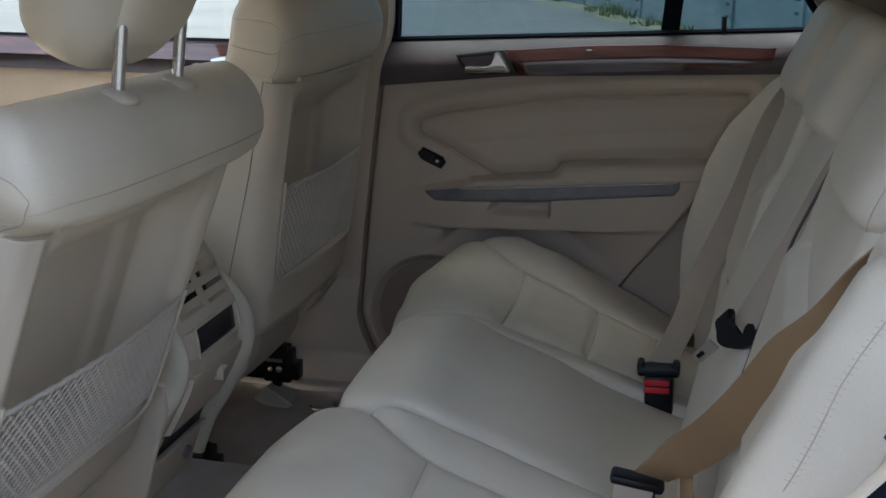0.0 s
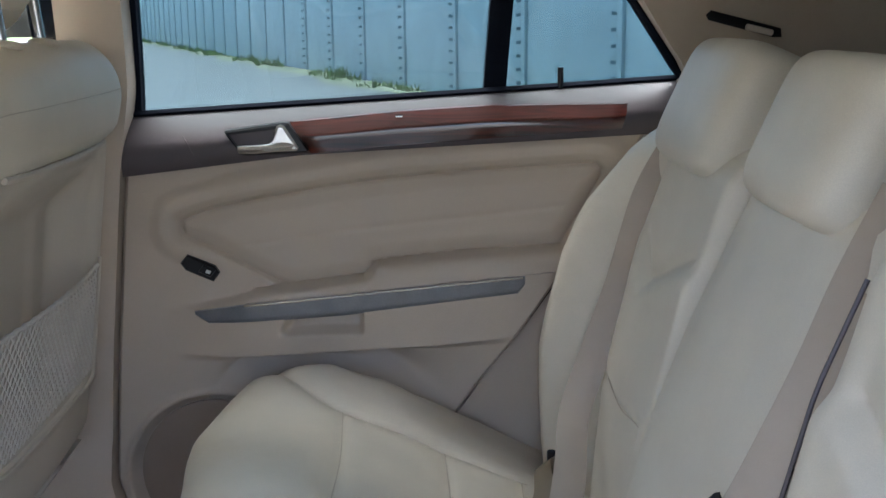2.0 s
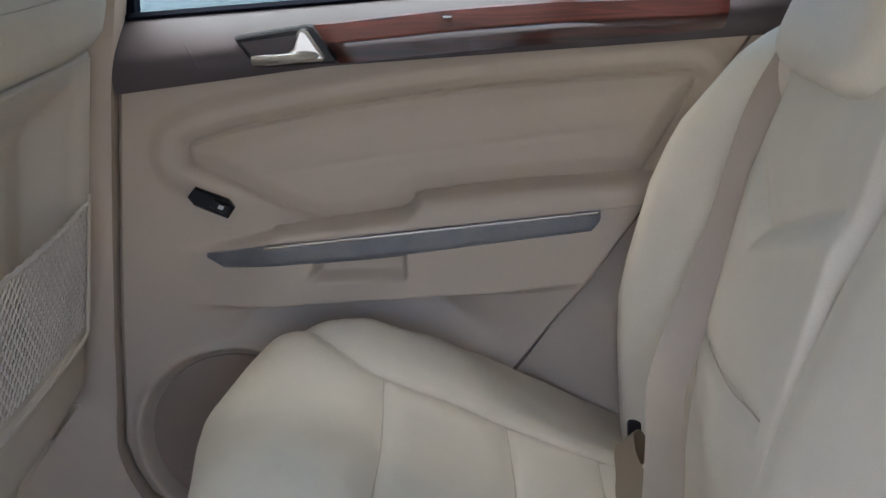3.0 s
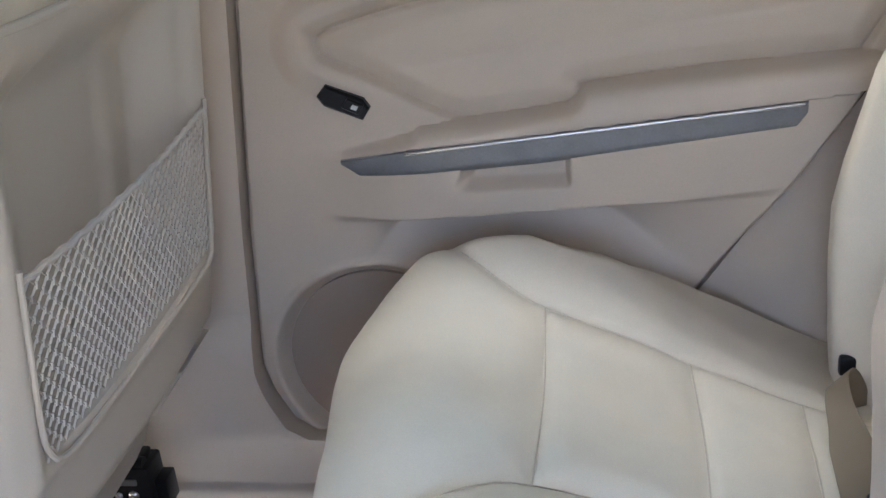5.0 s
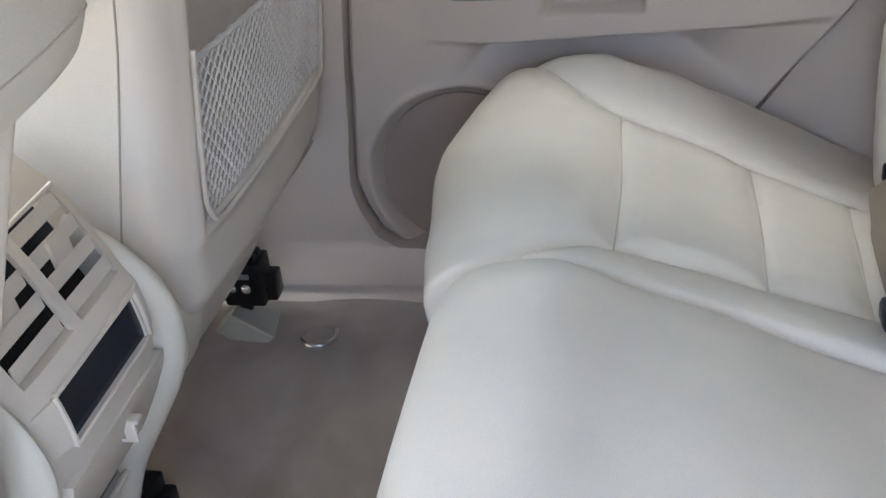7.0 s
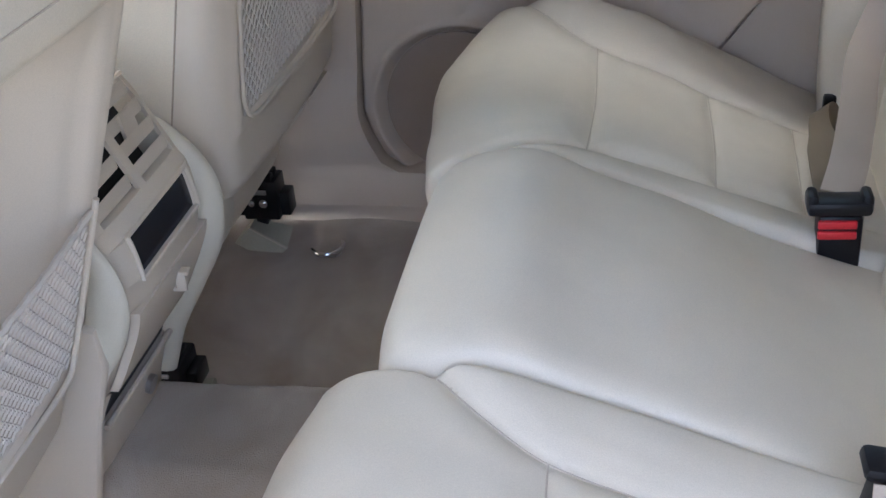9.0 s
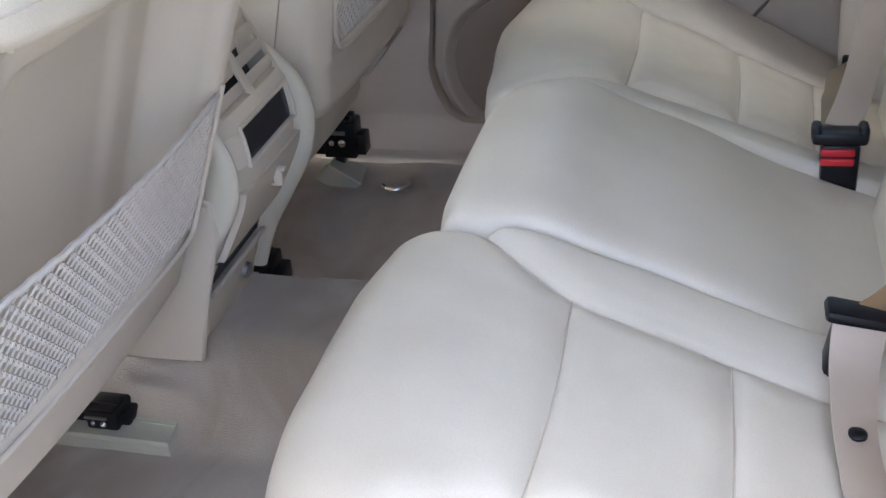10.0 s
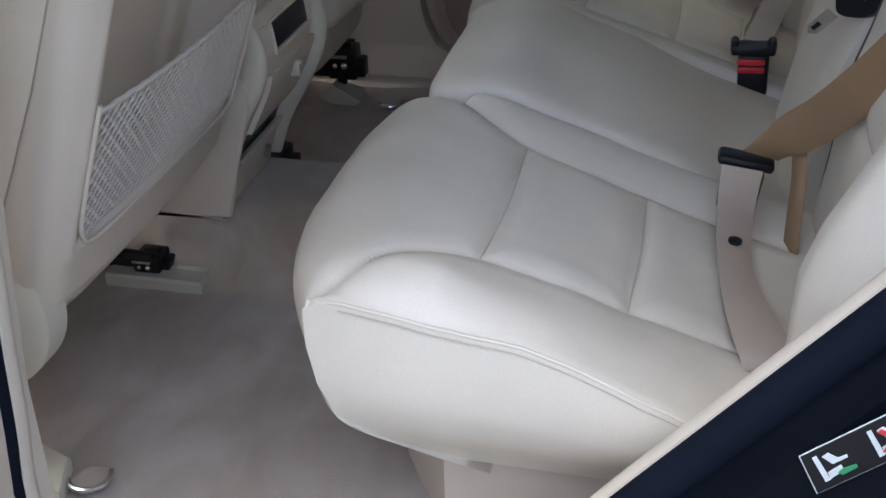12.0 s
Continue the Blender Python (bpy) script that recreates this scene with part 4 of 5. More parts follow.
def back_outer(v, z, v0, s=1):
    x = lerp(z, *PANEL_X)
    if s > 0:
        x -= lerp(z, *WING) * sstep(0.525, 0.61, v) * (1 - 0.95 * sstep(0.63, 0.70, v))
    else:
        x -= lerp(z, *WING_NEAR) * sstep(0.535, 0.60, v) * (1 - 0.6 * sstep(0.62, 0.70, v))
        x += 0.075 * sstep(0.605, 0.715, v) ** 1.5 * sstep(0.45, 0.62, z) + (0.006 + 0.018 * sstep(0.66, 0.78, z)) * math.exp(-(((v - 0.545) / 0.018) ** 2))
        x += 0.006 * math.exp(-(((z - 0.803 + 2.2 * (v - 0.61) ** 2 * 8) / 0.006) ** 2)) * sstep(0.55, 0.57, v) * sstep(0.648, 0.63, v)
    # lower panel stands proud of the upper one under the headrest
    x -= 0.010 * sstep(0.0, 0.032, lerp(v, (0.25, 0.72), (0.42, 0.655), (0.50, 0.72)) - z) * sstep(0.535, 0.47, v)
    d = back_seam(v, z)
    x -= 0.005 * sstep(0.0, 0.03, d) - 0.005 * math.exp(-((d / 0.0075) ** 2))
    x += 0.075 * sstep(v0 + (0.030 if s > 0 else 0.012), v0, v) ** 2
    x -= 0.003 * math.exp(-(((v - 0.226) / 0.020) ** 2)) * (s < 0)
    x += 0.002 * noise.noise((v * 12, z * 12, 7.0))
    x += 0.10 * sstep(0.80, 0.90, z) ** 2
    return x


def outer_back(s):
    v0 = 0.19 if s > 0 else 0.201
    return slab(lambda v, z: (back_outer(v, z, v0, s), s * v, z - 0.03 * sstep(0.6, 0.7, v) * sstep(0.7, 0.9, z)), steps(v0, 0.705, 140), steps(0.25, 0.885, 140), (0.13, 0, 0))


for s in (-1, 1):
    bk = part("backrest", outer_back(s), LEATHER, bench, "beige leather outer backrest with raised side bolster")
    g = [tube([(back_outer(v, z, 0.1, s) - 0.0005, s * v, z) for v, z in curve(ln, 40)], 0.0011, 5) for ln in BACK_SEAMS[:2]]
    for q in g:
        part("seam", q, STITCH, bk)
    st = []
    for z in steps(0.61, 0.86, 40):
        v, dz = 0.655, -0.03 * sstep(0.6, 0.7, 0.655) * sstep(0.7, 0.9, z)
        st.append(tube([(back_outer(v - 0.003, z, 0.1, s) - 0.0004, s * (v - 0.003), z + dz), (back_outer(v + 0.003, z, 0.1, s) - 0.0004, s * (v + 0.003), z + dz)], 0.0003, 4))
    v, row = 0.655, []
    for z in steps(0.60, 0.87, 60):
        row.append((back_outer(v, z, 0.1, s) - 0.0003, s * v, z - 0.03 * sstep(0.6, 0.7, v) * sstep(0.7, 0.9, z)))
    tagged(part("stitching", join(tube(row, 0.0008, 4), *st), STITCH, bk), kind="stuff")

side_panel = part("side_panel", slab(lambda u, z: (lerp(z, (0.42, 0.40), (0.69, 0.485), (0.75, 0.535), (0.80, 0.575)) + 0.10 * u, -0.706 - 0.010 * math.sin(u * 3.0), z), steps(0, 1, 8), steps(0.45, 0.80, 24), (0, 0.03, 0)), PALE, bench, "pale plastic side panel of the backrest")
part("latch_strip", tube(curve([(0.470, -0.722, 0.685), (0.482, -0.722, 0.705), (0.497, -0.722, 0.725)], 10), 0.0055, 8), PLUMBLUE, side_panel, "dark blue plastic latch strip")


def back_middle(v, z):
    a = abs(v - 0.006) / 0.194
    x = lerp(z, (0.26, 0.318), (0.435, 0.347), (0.55, 0.378), (0.66, 0.418), (0.83, 0.495), (0.90, 0.54))
    x += 0.012 * sstep(0.45, 0.95, a) ** 2 + 0.075 * sstep(0.925 if v > 0 else 0.86, 1.0, a) ** 2
    x += 0.10 * sstep(0.80, 0.92, z) ** 2
    return x


part("middle_backrest", slab(lambda v, z: (back_middle(v, z), v, z), steps(-0.188, 0.20, 60), steps(0.27, 0.90, 60), (0.13, 0, 0)), LEATHER, bench, "smooth beige leather middle backrest")


# dark strip laid in for the shadow of the deep backrest split
part("split_shadow", tube([(lerp(z, *PANEL_X) + lerp(z, (0.60, -0.0135), (0.72, -0.0105), (0.80, -0.0030)), -0.1945, z) for z in steps(0.30, 0.80, 50)], 0.0022, 6), PLUM, bench, "dark strip standing for the shadow in the backrest split")


def pillow(c, size, lean, power=3.2, nu=40, nv=28, sag=0.0):
    """A soft block: sizes are half lengths along x (depth), y and z."""
    m = Matrix.Translation(c) @ Matrix.Rotation(radians(lean), 4, "Y")

    def f(t, p):
        return math.copysign(abs(t) ** (2 / p), t)

    def at(a, b):
        ca, sa, cb, sb = math.cos(a), math.sin(a), math.cos(b), math.sin(b)
        x, y, z = size[0] * f(cb, power) * f(ca, power), size[1] * f(cb, power) * f(sa, power), size[2] * f(sb, power)
        x += sag * (z / size[2]) ** 2
        return tuple(m @ Vector((x, y, z)))

    return grid(at, [2 * math.pi * k / nu for k in range(nu)], [-math.pi / 2 + math.pi * (k / (nv - 1)) * 0.9998 + 0.0001 for k in range(nv)], True)


for y, c, sz, lab in ((0.41, (0.560, 0.868), (0.088, 0.145, 0.092), "beige leather outer rear headrest"), (0.02, (0.562, 0.868), (0.088, 0.122, 0.086), "beige leather middle rear headrest"), (-0.385, (0.566, 0.856), (0.090, 0.148, 0.100), "beige leather outer rear headrest")):
    hr = part("headrest", pillow((c[0], y, c[1]), sz, 24, 5.6, 60, 40), LEATHER, bench, lab)
    mt, seams = Matrix.Translation((c[0], y, c[1])) @ Matrix.Rotation(radians(24), 4, "Y"), []
    f = lambda t: math.copysign(abs(t) ** (2 / 5.6), t)
    for s in (-1, 1):
        a = math.pi + s * 0.95
        pts = [mt @ Vector((1.004 * sz[0] * f(math.cos(b)) * f(math.cos(a)), 1.004 * sz[1] * f(math.cos(b)) * f(math.sin(a)), 1.004 * sz[2] * f(math.sin(b)))) for b in steps(-1.25, 1.25, 40)]
        seams.append(tube(pts, 0.0004, 5))
    for g in seams if y < -0.1 else ():
        part("seam", g, STITCH, hr)


# ---- front seats ----
def front_seat(yc, ox, oz, slope, top, cover_side, flap, bulge, label, group):
    """Back of a front seat; ox, oz: the foot of its net pocket; slope: rearward lean."""
    ang = math.atan(slope)
    up, nrm = np.array((math.sin(ang), 0, math.cos(ang))), np.array((math.cos(ang), 0, -math.sin(ang)))
    o = np.array((ox, yc, oz))

    def P(v, w, n):
        return tuple(o + np.array((0, v, 0)) + up * w + nrm * n)

    seat = thing("front_seat", (ox - 0.3, yc, FLOOR), label, "car seat", group=group)
    H, BOT = 0.255, -0.105
    hw = lambda w: H + 0.006 * sstep(0.15, 0.36, w) - 0.010 * sstep(0.0, -0.10, w)

    def depth(w):
        """How far the shell wraps round the sides."""
        return lerp(w, (-0.11, 0.078), (0.0, 0.066), (0.19, 0.046), (0.31, 0.038), (0.385, 0.032))

    # shell: back with wrapped sides; s runs round the back
    def shell(s, w):
        h, dep = hw(w), depth(w)
        r = min(0.035, dep * 0.85)
        L1, L2, L3 = dep - r, r * math.pi / 2, h - r
        t = abs(s) * (L1 + L2 + L3)
        sg = -1 if s < 0 else 1
        if t < L3:
            v, n = t, 0.0
        elif t < L3 + L2:
            a = (t - L3) / r
            v, n = L3 + r * math.sin(a), -r + r * math.cos(a)
        else:
            v, n = h, -r - (t - L3 - L2)
        n -= 0.012 * (abs(v) / h) ** 2
        # hollow with the net, open towards the top
        e = min(0.212 - v, w + 0.002)
        rec = sstep(0.0, 0.016, e)
        deep = 0.012 + 0.050 * sstep(0.012, 0.060, 0.212 - v) + 0.008 * sstep(0.10, 0.13, 0.212 - v) * sstep(-0.02, 0.10, w)
        n -= rec * deep * sstep(top - 0.005, top - 0.10, w) + rec * 0.004
        n += 0.004 * math.exp(-((e + 0.012) / 0.007) ** 2)
        n -= 0.010 * sstep(-0.08, BOT, w) ** 2
        return P(sg * v, w, n)

    part("back_shell", grid(shell, steps(-1, 1, 130), steps(BOT, top, 90)), PLASTIC, seat, "beige plastic seat back shell with map pocket")

    for s in (-1, 1):
        part("shell_joint", tube([shell(s, w) for w in steps(BOT + 0.015, top, 40)], 0.0012, 6), THREAD, seat)
        part("side_bolster", slab(lambda u, w: P(s * (hw(w) - 0.003 + 0.012 * math.sin(u * 2.2)), w, -depth(w) + 0.002 - 0.14 * u), steps(0, 1, 12), steps(BOT + 0.02, top + 0.01, 40), (0, -s * 0.02, 0)), LEATHER_F, seat, "beige leather side bolster of the backrest")

    # leather body: ring sections
    def body(a, w):
        h = hw(w) - 0.004 + 0.020 * sstep(top - 0.01, top + 0.06, w)
        t, t2 = max(0.0, (w - 0.445) / 0.061), max(0.0, (w - 0.42) / 0.086)
        cut = 0.042 * (1 - math.sqrt(max(0.0, 1 - t * t)))
        h -= cut - 0.012 * sstep(0.36, 0.44, w)
        back = -0.085 + 0.078 * sstep(top - 0.06, top - 0.004, w) + bulge * sstep(top - 0.005, top + 0.035, w) - 0.085 * (1 - math.sqrt(max(0.0, 1 - t2 * t2)))
        front = -0.200 + 0.075 * sstep(0.22, 0.44, w) + cut
        c, s = math.cos(a), math.sin(a)
        f = lambda t, p: math.copysign(abs(t) ** (2 / p), t)
        n = (back + front) / 2 + (back - front) / 2 * f(s, 4.5)
        return P(h * f(c, 4.5), w + 1.25 * slope * min(0.0, n + 0.06) * sstep(0.36, 0.50, w), n)

    n_a = 72
    ws = steps(BOT + 0.01, 0.42, 50) + steps(0.424, 0.5055, 20)
    g = grid(body, [2 * math.pi * k / n_a for k in range(n_a)], ws, True)
    cap = tuple(k * len(ws) + len(ws) - 1 for k in range(n_a))
    bk = part("backrest", (g[0], g[1] + [cap]), LEATHER_F, seat, "beige leather backrest with rounded shoulders")
    roll = [P(v, top + 0.004 + 0.004 * (v / H) ** 2, 0.002 - 0.016 * (v / H) ** 4) for v in steps(-0.205, 0.205, 40)]
    part("top_edge", join(tube(roll, 0.0045, 8), slab(lambda s, u: tuple(np.array(shell(s, top)) - nrm * 0.045 * u + up * 0.006 * u), steps(-1, 1, 80), steps(0, 1, 4), (0, 0, -0.003))), PLASTIC, seat)
    seam_lines = []
    for w, a0, a1 in ((0.442, 0.32, math.pi - 0.32), (top + 0.018, -0.5, 0.42), (top + 0.018, math.pi - 0.42, math.pi + 0.5)):
        seam_lines.append(tube([np.array(body(a, w - 0.02 * abs(math.cos(a)) ** 6)) + nrm * 0.0004 for a in steps(a0, a1, 40)], 0.0007, 5))
    for wp in ([(2.80, 0.442), (2.95, 0.452), (3.1, 0.456), (3.5, 0.458)], [(2.80, 0.442), (2.86, 0.425), (2.90, 0.405), (2.92, top + 0.008)], [(2.90, 0.412), (3.05, 0.405), (3.2, 0.408), (3.5, 0.412)]):
        seam_lines.append(tube([np.array(body(a, w)) + np.array((0, -0.0005, 0)) for a, w in curve(wp, 24)], 0.0007, 5))
    for q in seam_lines:
        part("seam", q, STITCH, bk)

    # net pocket
    NT = 0.172
    def net(v, w):
        sag = 0.018 * (1 - (v / 0.215) ** 2) * (w / NT) ** 1.5
        return np.array(P(v, w - 0.004, sag * 0.6 - 0.006))
    nv, nw = 52, 20
    vs = steps(-0.212, 0.212, nv)
    wsn = steps(0.004, NT, nw)
    g = []
    for j in range(nw - 1):
        for i in range(nv - 1):
            if (i + j) % 2 == 0:
                g.append(tube([net(vs[i], wsn[j]), net(vs[i + 1], wsn[j + 1])], 0.0011, 3))
            else:
                g.append(tube([net(vs[i + 1], wsn[j]), net(vs[i], wsn[j + 1])], 0.0011, 3))
    for j in range(1, nw - 1):
        for i in range(1, nv - 1):
            if (i + j) % 2 == 0:
                a, b = net(vs[i] - 0.0006, wsn[j] - 0.0030), net(vs[i] + 0.0006, wsn[j] + 0.0030)
                g.append(tube([a + nrm * 0.0006, b + nrm * 0.0006], 0.0017, 4))
    pocket = part("net_pocket", join(*g), NET, seat, "grey-beige elastic net map pocket")
    tagged(pocket, kind="stuff")
    part("elastic_hem", tube([net(v, NT + 0.002 + 0.0012 * math.sin(i * 1.7)) for i, v in enumerate(steps(-0.214, 0.214, 60))], 0.0032, 6), NET, pocket)
    frame_pts = [P(-0.218, NT + 0.01, -0.004), P(-0.218, 0.05, -0.004), P(-0.212, 0.012, -0.003), P(-0.19, -0.006, 0.001), P(-0.1, -0.010, 0.002), P(0.1, -0.010, 0.002), P(0.19, -0.006, 0.001), P(0.212, 0.012, -0.003), P(0.218, 0.05, -0.004), P(0.218, NT + 0.01, -0.004)]
    part("pocket_rim", tube(curve(frame_pts, 90), 0.0029, 8), PLASTIC, seat)

    # headrest on two posts
    hb = bulge - 0.025
    hc = np.array(P(0, 0.613, -0.132 + hb))
    hr = part("headrest", pillow(hc, (0.066, 0.130, 0.108), math.degrees(ang) + 4, 2.7, 44, 28), LEATHER_F, seat, "beige leather front headrest")
    part("back_cap", pillow(np.array(P(0, 0.628, -0.096 + hb)), (0.040, 0.088, 0.085), math.degrees(ang) + 4, 3.6, 36, 22), LEATHER_F, hr)
    for s in (-1, 1):
        pst = part("post", tube([P(0.072 * s, 0.48, -0.054 + hb), P(0.072 * s, 0.61, -0.084 + hb)], 0.0072, 12), CHROME, hr, "chrome headrest post")
        part("post_collar", pillow(P(0.072 * s, 0.504, -0.056 + hb), (0.020, 0.022, 0.007), math.degrees(ang), 2.4, 20, 10), PLASTIC, seat)

    # recliner cover on the visible side, seat pan and flap
    s = cover_side
    c = (ox - (0.142 if cover_side * yc > 0 else 0.137), yc + s * 0.245, oz - (0.085 if cover_side * yc > 0 else 0.105))

    def cover(r, a):
        return (c[0] + r * math.cos(a), c[1] + s * 0.015 * math.cos(r / 0.098 * 1.5), c[2] + 1.1 * r * math.sin(a))

    part("recliner_cover", slab(cover, steps(0.004, 0.097, 12), steps(0, 2 * math.pi, 48), (0, -s * 0.04, 0)), PALE, seat, "pale rounded recliner cover")
    part("seat_cushion", pillow((ox - 0.36, yc, 0.29), (0.27, 0.25, 0.10), -6, 4.0, 40, 20), LEATHER_F, seat)
    y0, y1 = flap
    part("rear_flap", slab(lambda v, w: (ox - 0.085 + 0.045 * w, yc + v, 0.285 + 0.06 * w), steps(y0, y1, 10), steps(0, 1, 8), (-0.010, 0, 0)), PLASTIC, seat, "beige lower flap under the seat back")
    return seat, P


passenger, PF = front_seat(0.42, -0.390, 0.472, 0.13, 0.355, -1, (0.14, 0.245), 0.025, "beige leather front passenger seat with net pocket", "front seats")
driver, PN = front_seat(-0.395, -0.440, 0.400, 0.37, 0.385, -1, (0.08, 0.225), 0.040, "reclined beige leather driver seat with net pocket", "front seats")


def seat_rail(plate, block, label, high=0.010, wedge=False):
    """plate: x0, x1, y0, y1 of the cover on the carpet; block: x0, x1, y0, y1, z0, z1 of the black end piece."""
    x0, x1, y0, y1 = plate
    b0, b1, c0, c1, e0, e1 = block
    base = floor_z((x0 + x1) / 2, (y0 + y1) / 2)
    r = thing("seat_rail", ((x0 + x1) / 2, (y0 + y1) / 2, base), label, "seat rail")
    if wedge:
        cov = part("rail_cover", slab(lambda u, w: (x0 + (x1 - x0) * u, y0 - 0.009 * u + (y1 - y0 + 0.009 * u) * w, base + high - (high - 0.010) * u + 0.016 * w * u), steps(0, 1, 8), steps(0, 1, 4), (-0.03, 0, -0.03)), RAILCOVER, r, "grey-beige plastic rail end cover")
        part("cover_ridge", tube([(x0, y0, base + high), (x1, y0 - 0.009, base + 0.010)], 0.002, 6), PALE, cov)
    else:
        cov = part("rail_cover", prism([(x1, y0), (x1 - 0.006, y1), (x0, y1), (x0, y0)], lambda a, b, d: (a, b, base + high - d + 0.10 * (b - y0)), 0.03, 0.004), RAILCOVER, r, "pale greenish-beige rail end cover")
        ym = y0 + 0.55 * (y1 - y0)
        part("cover_ridge", tube([(x0, ym, base + high + 0.10 * (ym - y0)), (x1 - 0.006, ym - 0.004, base + high + 0.10 * (ym - y0))], 0.0012, 6), RAILCOVER, cov)
    w, d, h = b1 - b0, c1 - c0, e1 - e0
    blk = part("end_block", join(box((b0 + w * 0.40, (c0 + c1) / 2, e0 + h * 0.45), (w * 0.80, d, h * 0.90), 0.004), box((b0 + w * 0.72, c0 + d * 0.60, e0 + h * 0.30), (w * 0.56, d * 0.70, h * 0.52), 0.003), box((b0 + w * 0.45, c0 + d * 0.62, e1 - h * 0.10), (w * 0.5, d * 0.42, h * 0.26), 0.003), tube([(b0 - 0.02, c0 + d * 0.25, e1 - 0.004), (b0 + w * 0.7, c0 + d * 0.25, e1 - 0.006)], min(0.009, h * 0.24), 10), box((b0 - 0.10, (c0 + c1) / 2, e0 + h * 0.3), (0.22, d * 0.5, h * 0.6), 0.004)), BLACK, r, "black rail end block")
    part("bracket", box((b0 + w * 0.30, c0 - 0.002, e0 + h * 0.66), (w * 0.56, 0.004, h * 0.10), 0.001), STEEL, blk)
    for k in (0.22, 0.48):
        part("bolt", pillow((b0 + w * k, c0 - 0.001, e0 + h * 0.40), (min(0.0075, h * 0.13) * (0.6 + k), 0.005, min(0.0075, h * 0.13) * (0.6 + k)), 0, 2.2, 14, 8), CHROME, blk)
    part("foot", box((b0 + w * 0.3, (c0 + c1) / 2, (base + e0) / 2), (w * 0.25, d * 0.35, e0 - base + 0.006), 0.002), BLACK, blk)
    return r


seat_rail((-0.574, -0.510, 0.582, 0.618), (-0.583, -0.505, 0.592, 0.640, 0.110, 0.190), "black seat rail end with pale cover under the passenger seat", 0.042, True)
seat_rail((-0.66, -0.500, 0.140, 0.215), (-0.575, -0.503, 0.140, 0.200, 0.098, 0.152), "black inner seat rail end beside the console", 0.010)
seat_rail((-0.70, -0.532, -0.200, -0.132), (-0.655, -0.598, -0.186, -0.140, 0.080, 0.113), "black seat rail end with pale cover under the driver seat", 0.003)

for x, y in ((-0.440, 0.576), (-0.487, -0.632)):
    pl = thing("floor_cap", (x, y, FLOOR), "round carpet cap with a chrome crescent lever", "floor cap")
    part("cap", pillow((x, y, FLOOR + 0.006), (0.024, 0.024, 0.006), 0, 2.6, 24, 8), CARPET, pl)
    part("lever", tube([(x + 0.026 * math.cos(a), y + 0.026 * math.sin(a), FLOOR + 0.013) for a in steps(-2.7, 0.6, 20)], 0.004, 8), CHROME, pl, "chrome crescent")

# ---- rear end of the centre console ----
console = thing("centre_console", (-0.5, 0.0, FLOOR), "beige rear console end with vents, dark display and drawer", "console")
FACE = curve([(-0.535, 0.625), (-0.500, 0.600), (-0.466, 0.560), (-0.432, 0.492), (-0.420, 0.472), (-0.414, 0.430), (-0.417, 0.405), (-0.425, 0.375), (-0.452, 0.320), (-0.474, 0.282), (-0.490, 0.248), (-0.498, 0.211), (-0.514, 0.16), (-0.525, 0.09)], 120)
FS = np.r_[0, np.cumsum([np.linalg.norm(FACE[i + 1] - FACE[i]) for i in range(119)])]


def face(y, s, n=0.0):
    """Place on the console's rear face: s from its top downwards, n out of it."""
    x, z = (np.interp(s, FS, [p[k] for p in FACE]) for k in (0, 1))
    x2, z2 = (np.interp(s + 0.004, FS, [p[k] for p in FACE]) for k in (0, 1))
    d = np.array((x2 - x, z2 - z))
    d /= np.linalg.norm(d) + 1e-9
    return (float(x - d[1] * n), y, float(z + d[0] * n))


def s_at(z):
    return float(np.interp(-z, [-p[1] for p in FACE], FS))


S_V0, S_V1, S_D0, S_D1 = s_at(0.575), s_at(0.490), s_at(0.472), s_at(0.429)
S_T0, S_T1 = s_at(0.288), s_at(0.244)
# openings stay free: vents, display, lower tray
CW = 0.105
part("core", slab(lambda y, s: face(y, s, -0.045 - 0.09 * sstep(S_T0 - 0.02, S_T0 - 0.01, s) * sstep(S_T1 + 0.02, S_T1 + 0.01, s)), steps(-CW, CW, 12), steps(0, FS[-1], 60), (-0.3, 0, 0)), BLACK, console)


def band(y0, y1, s0, s1, n=0.0, mat=PLASTIC, name="fascia", ny=6, label="", thick=0.05):
    def f(y, s):
        return face(y, s, n - 0.010 * max(0.0, abs(y) / CW - 0.75) / 0.25)
    return part(name, slab(f, steps(y0, y1, ny), steps(s0, s1, max(4, int((s1 - s0) / 0.006))), (-thick, 0, 0.0)), mat, console, label)


band(-CW, CW, 0.0, S_V0)
for y0, y1 in ((-CW, -0.088), (-0.007, 0.007), (0.088, CW)):
    band(y0, y1, S_V0, S_V1, ny=3, thick=0.006)
band(-CW, CW, S_V1, S_D0, thick=0.012)
for y0, y1 in ((-CW, -0.072), (0.072, CW)):
    band(y0, y1, S_D0, S_D1, ny=4)
band(-CW, CW, S_D1, S_T0)
for y0, y1 in ((-CW, -0.088), (0.088, CW)):
    band(y0, y1, S_T0, S_T1, ny=3)
band(-CW, CW, S_T1, FS[-1])
vent = part("vent_grille", slab(lambda y, s: face(y, s, -0.04), steps(-0.09, 0.09, 6), steps(S_V0, S_V1, 10), (-0.005, 0, 0)), BLACK, console)
VENT = S_V1 - S_V0
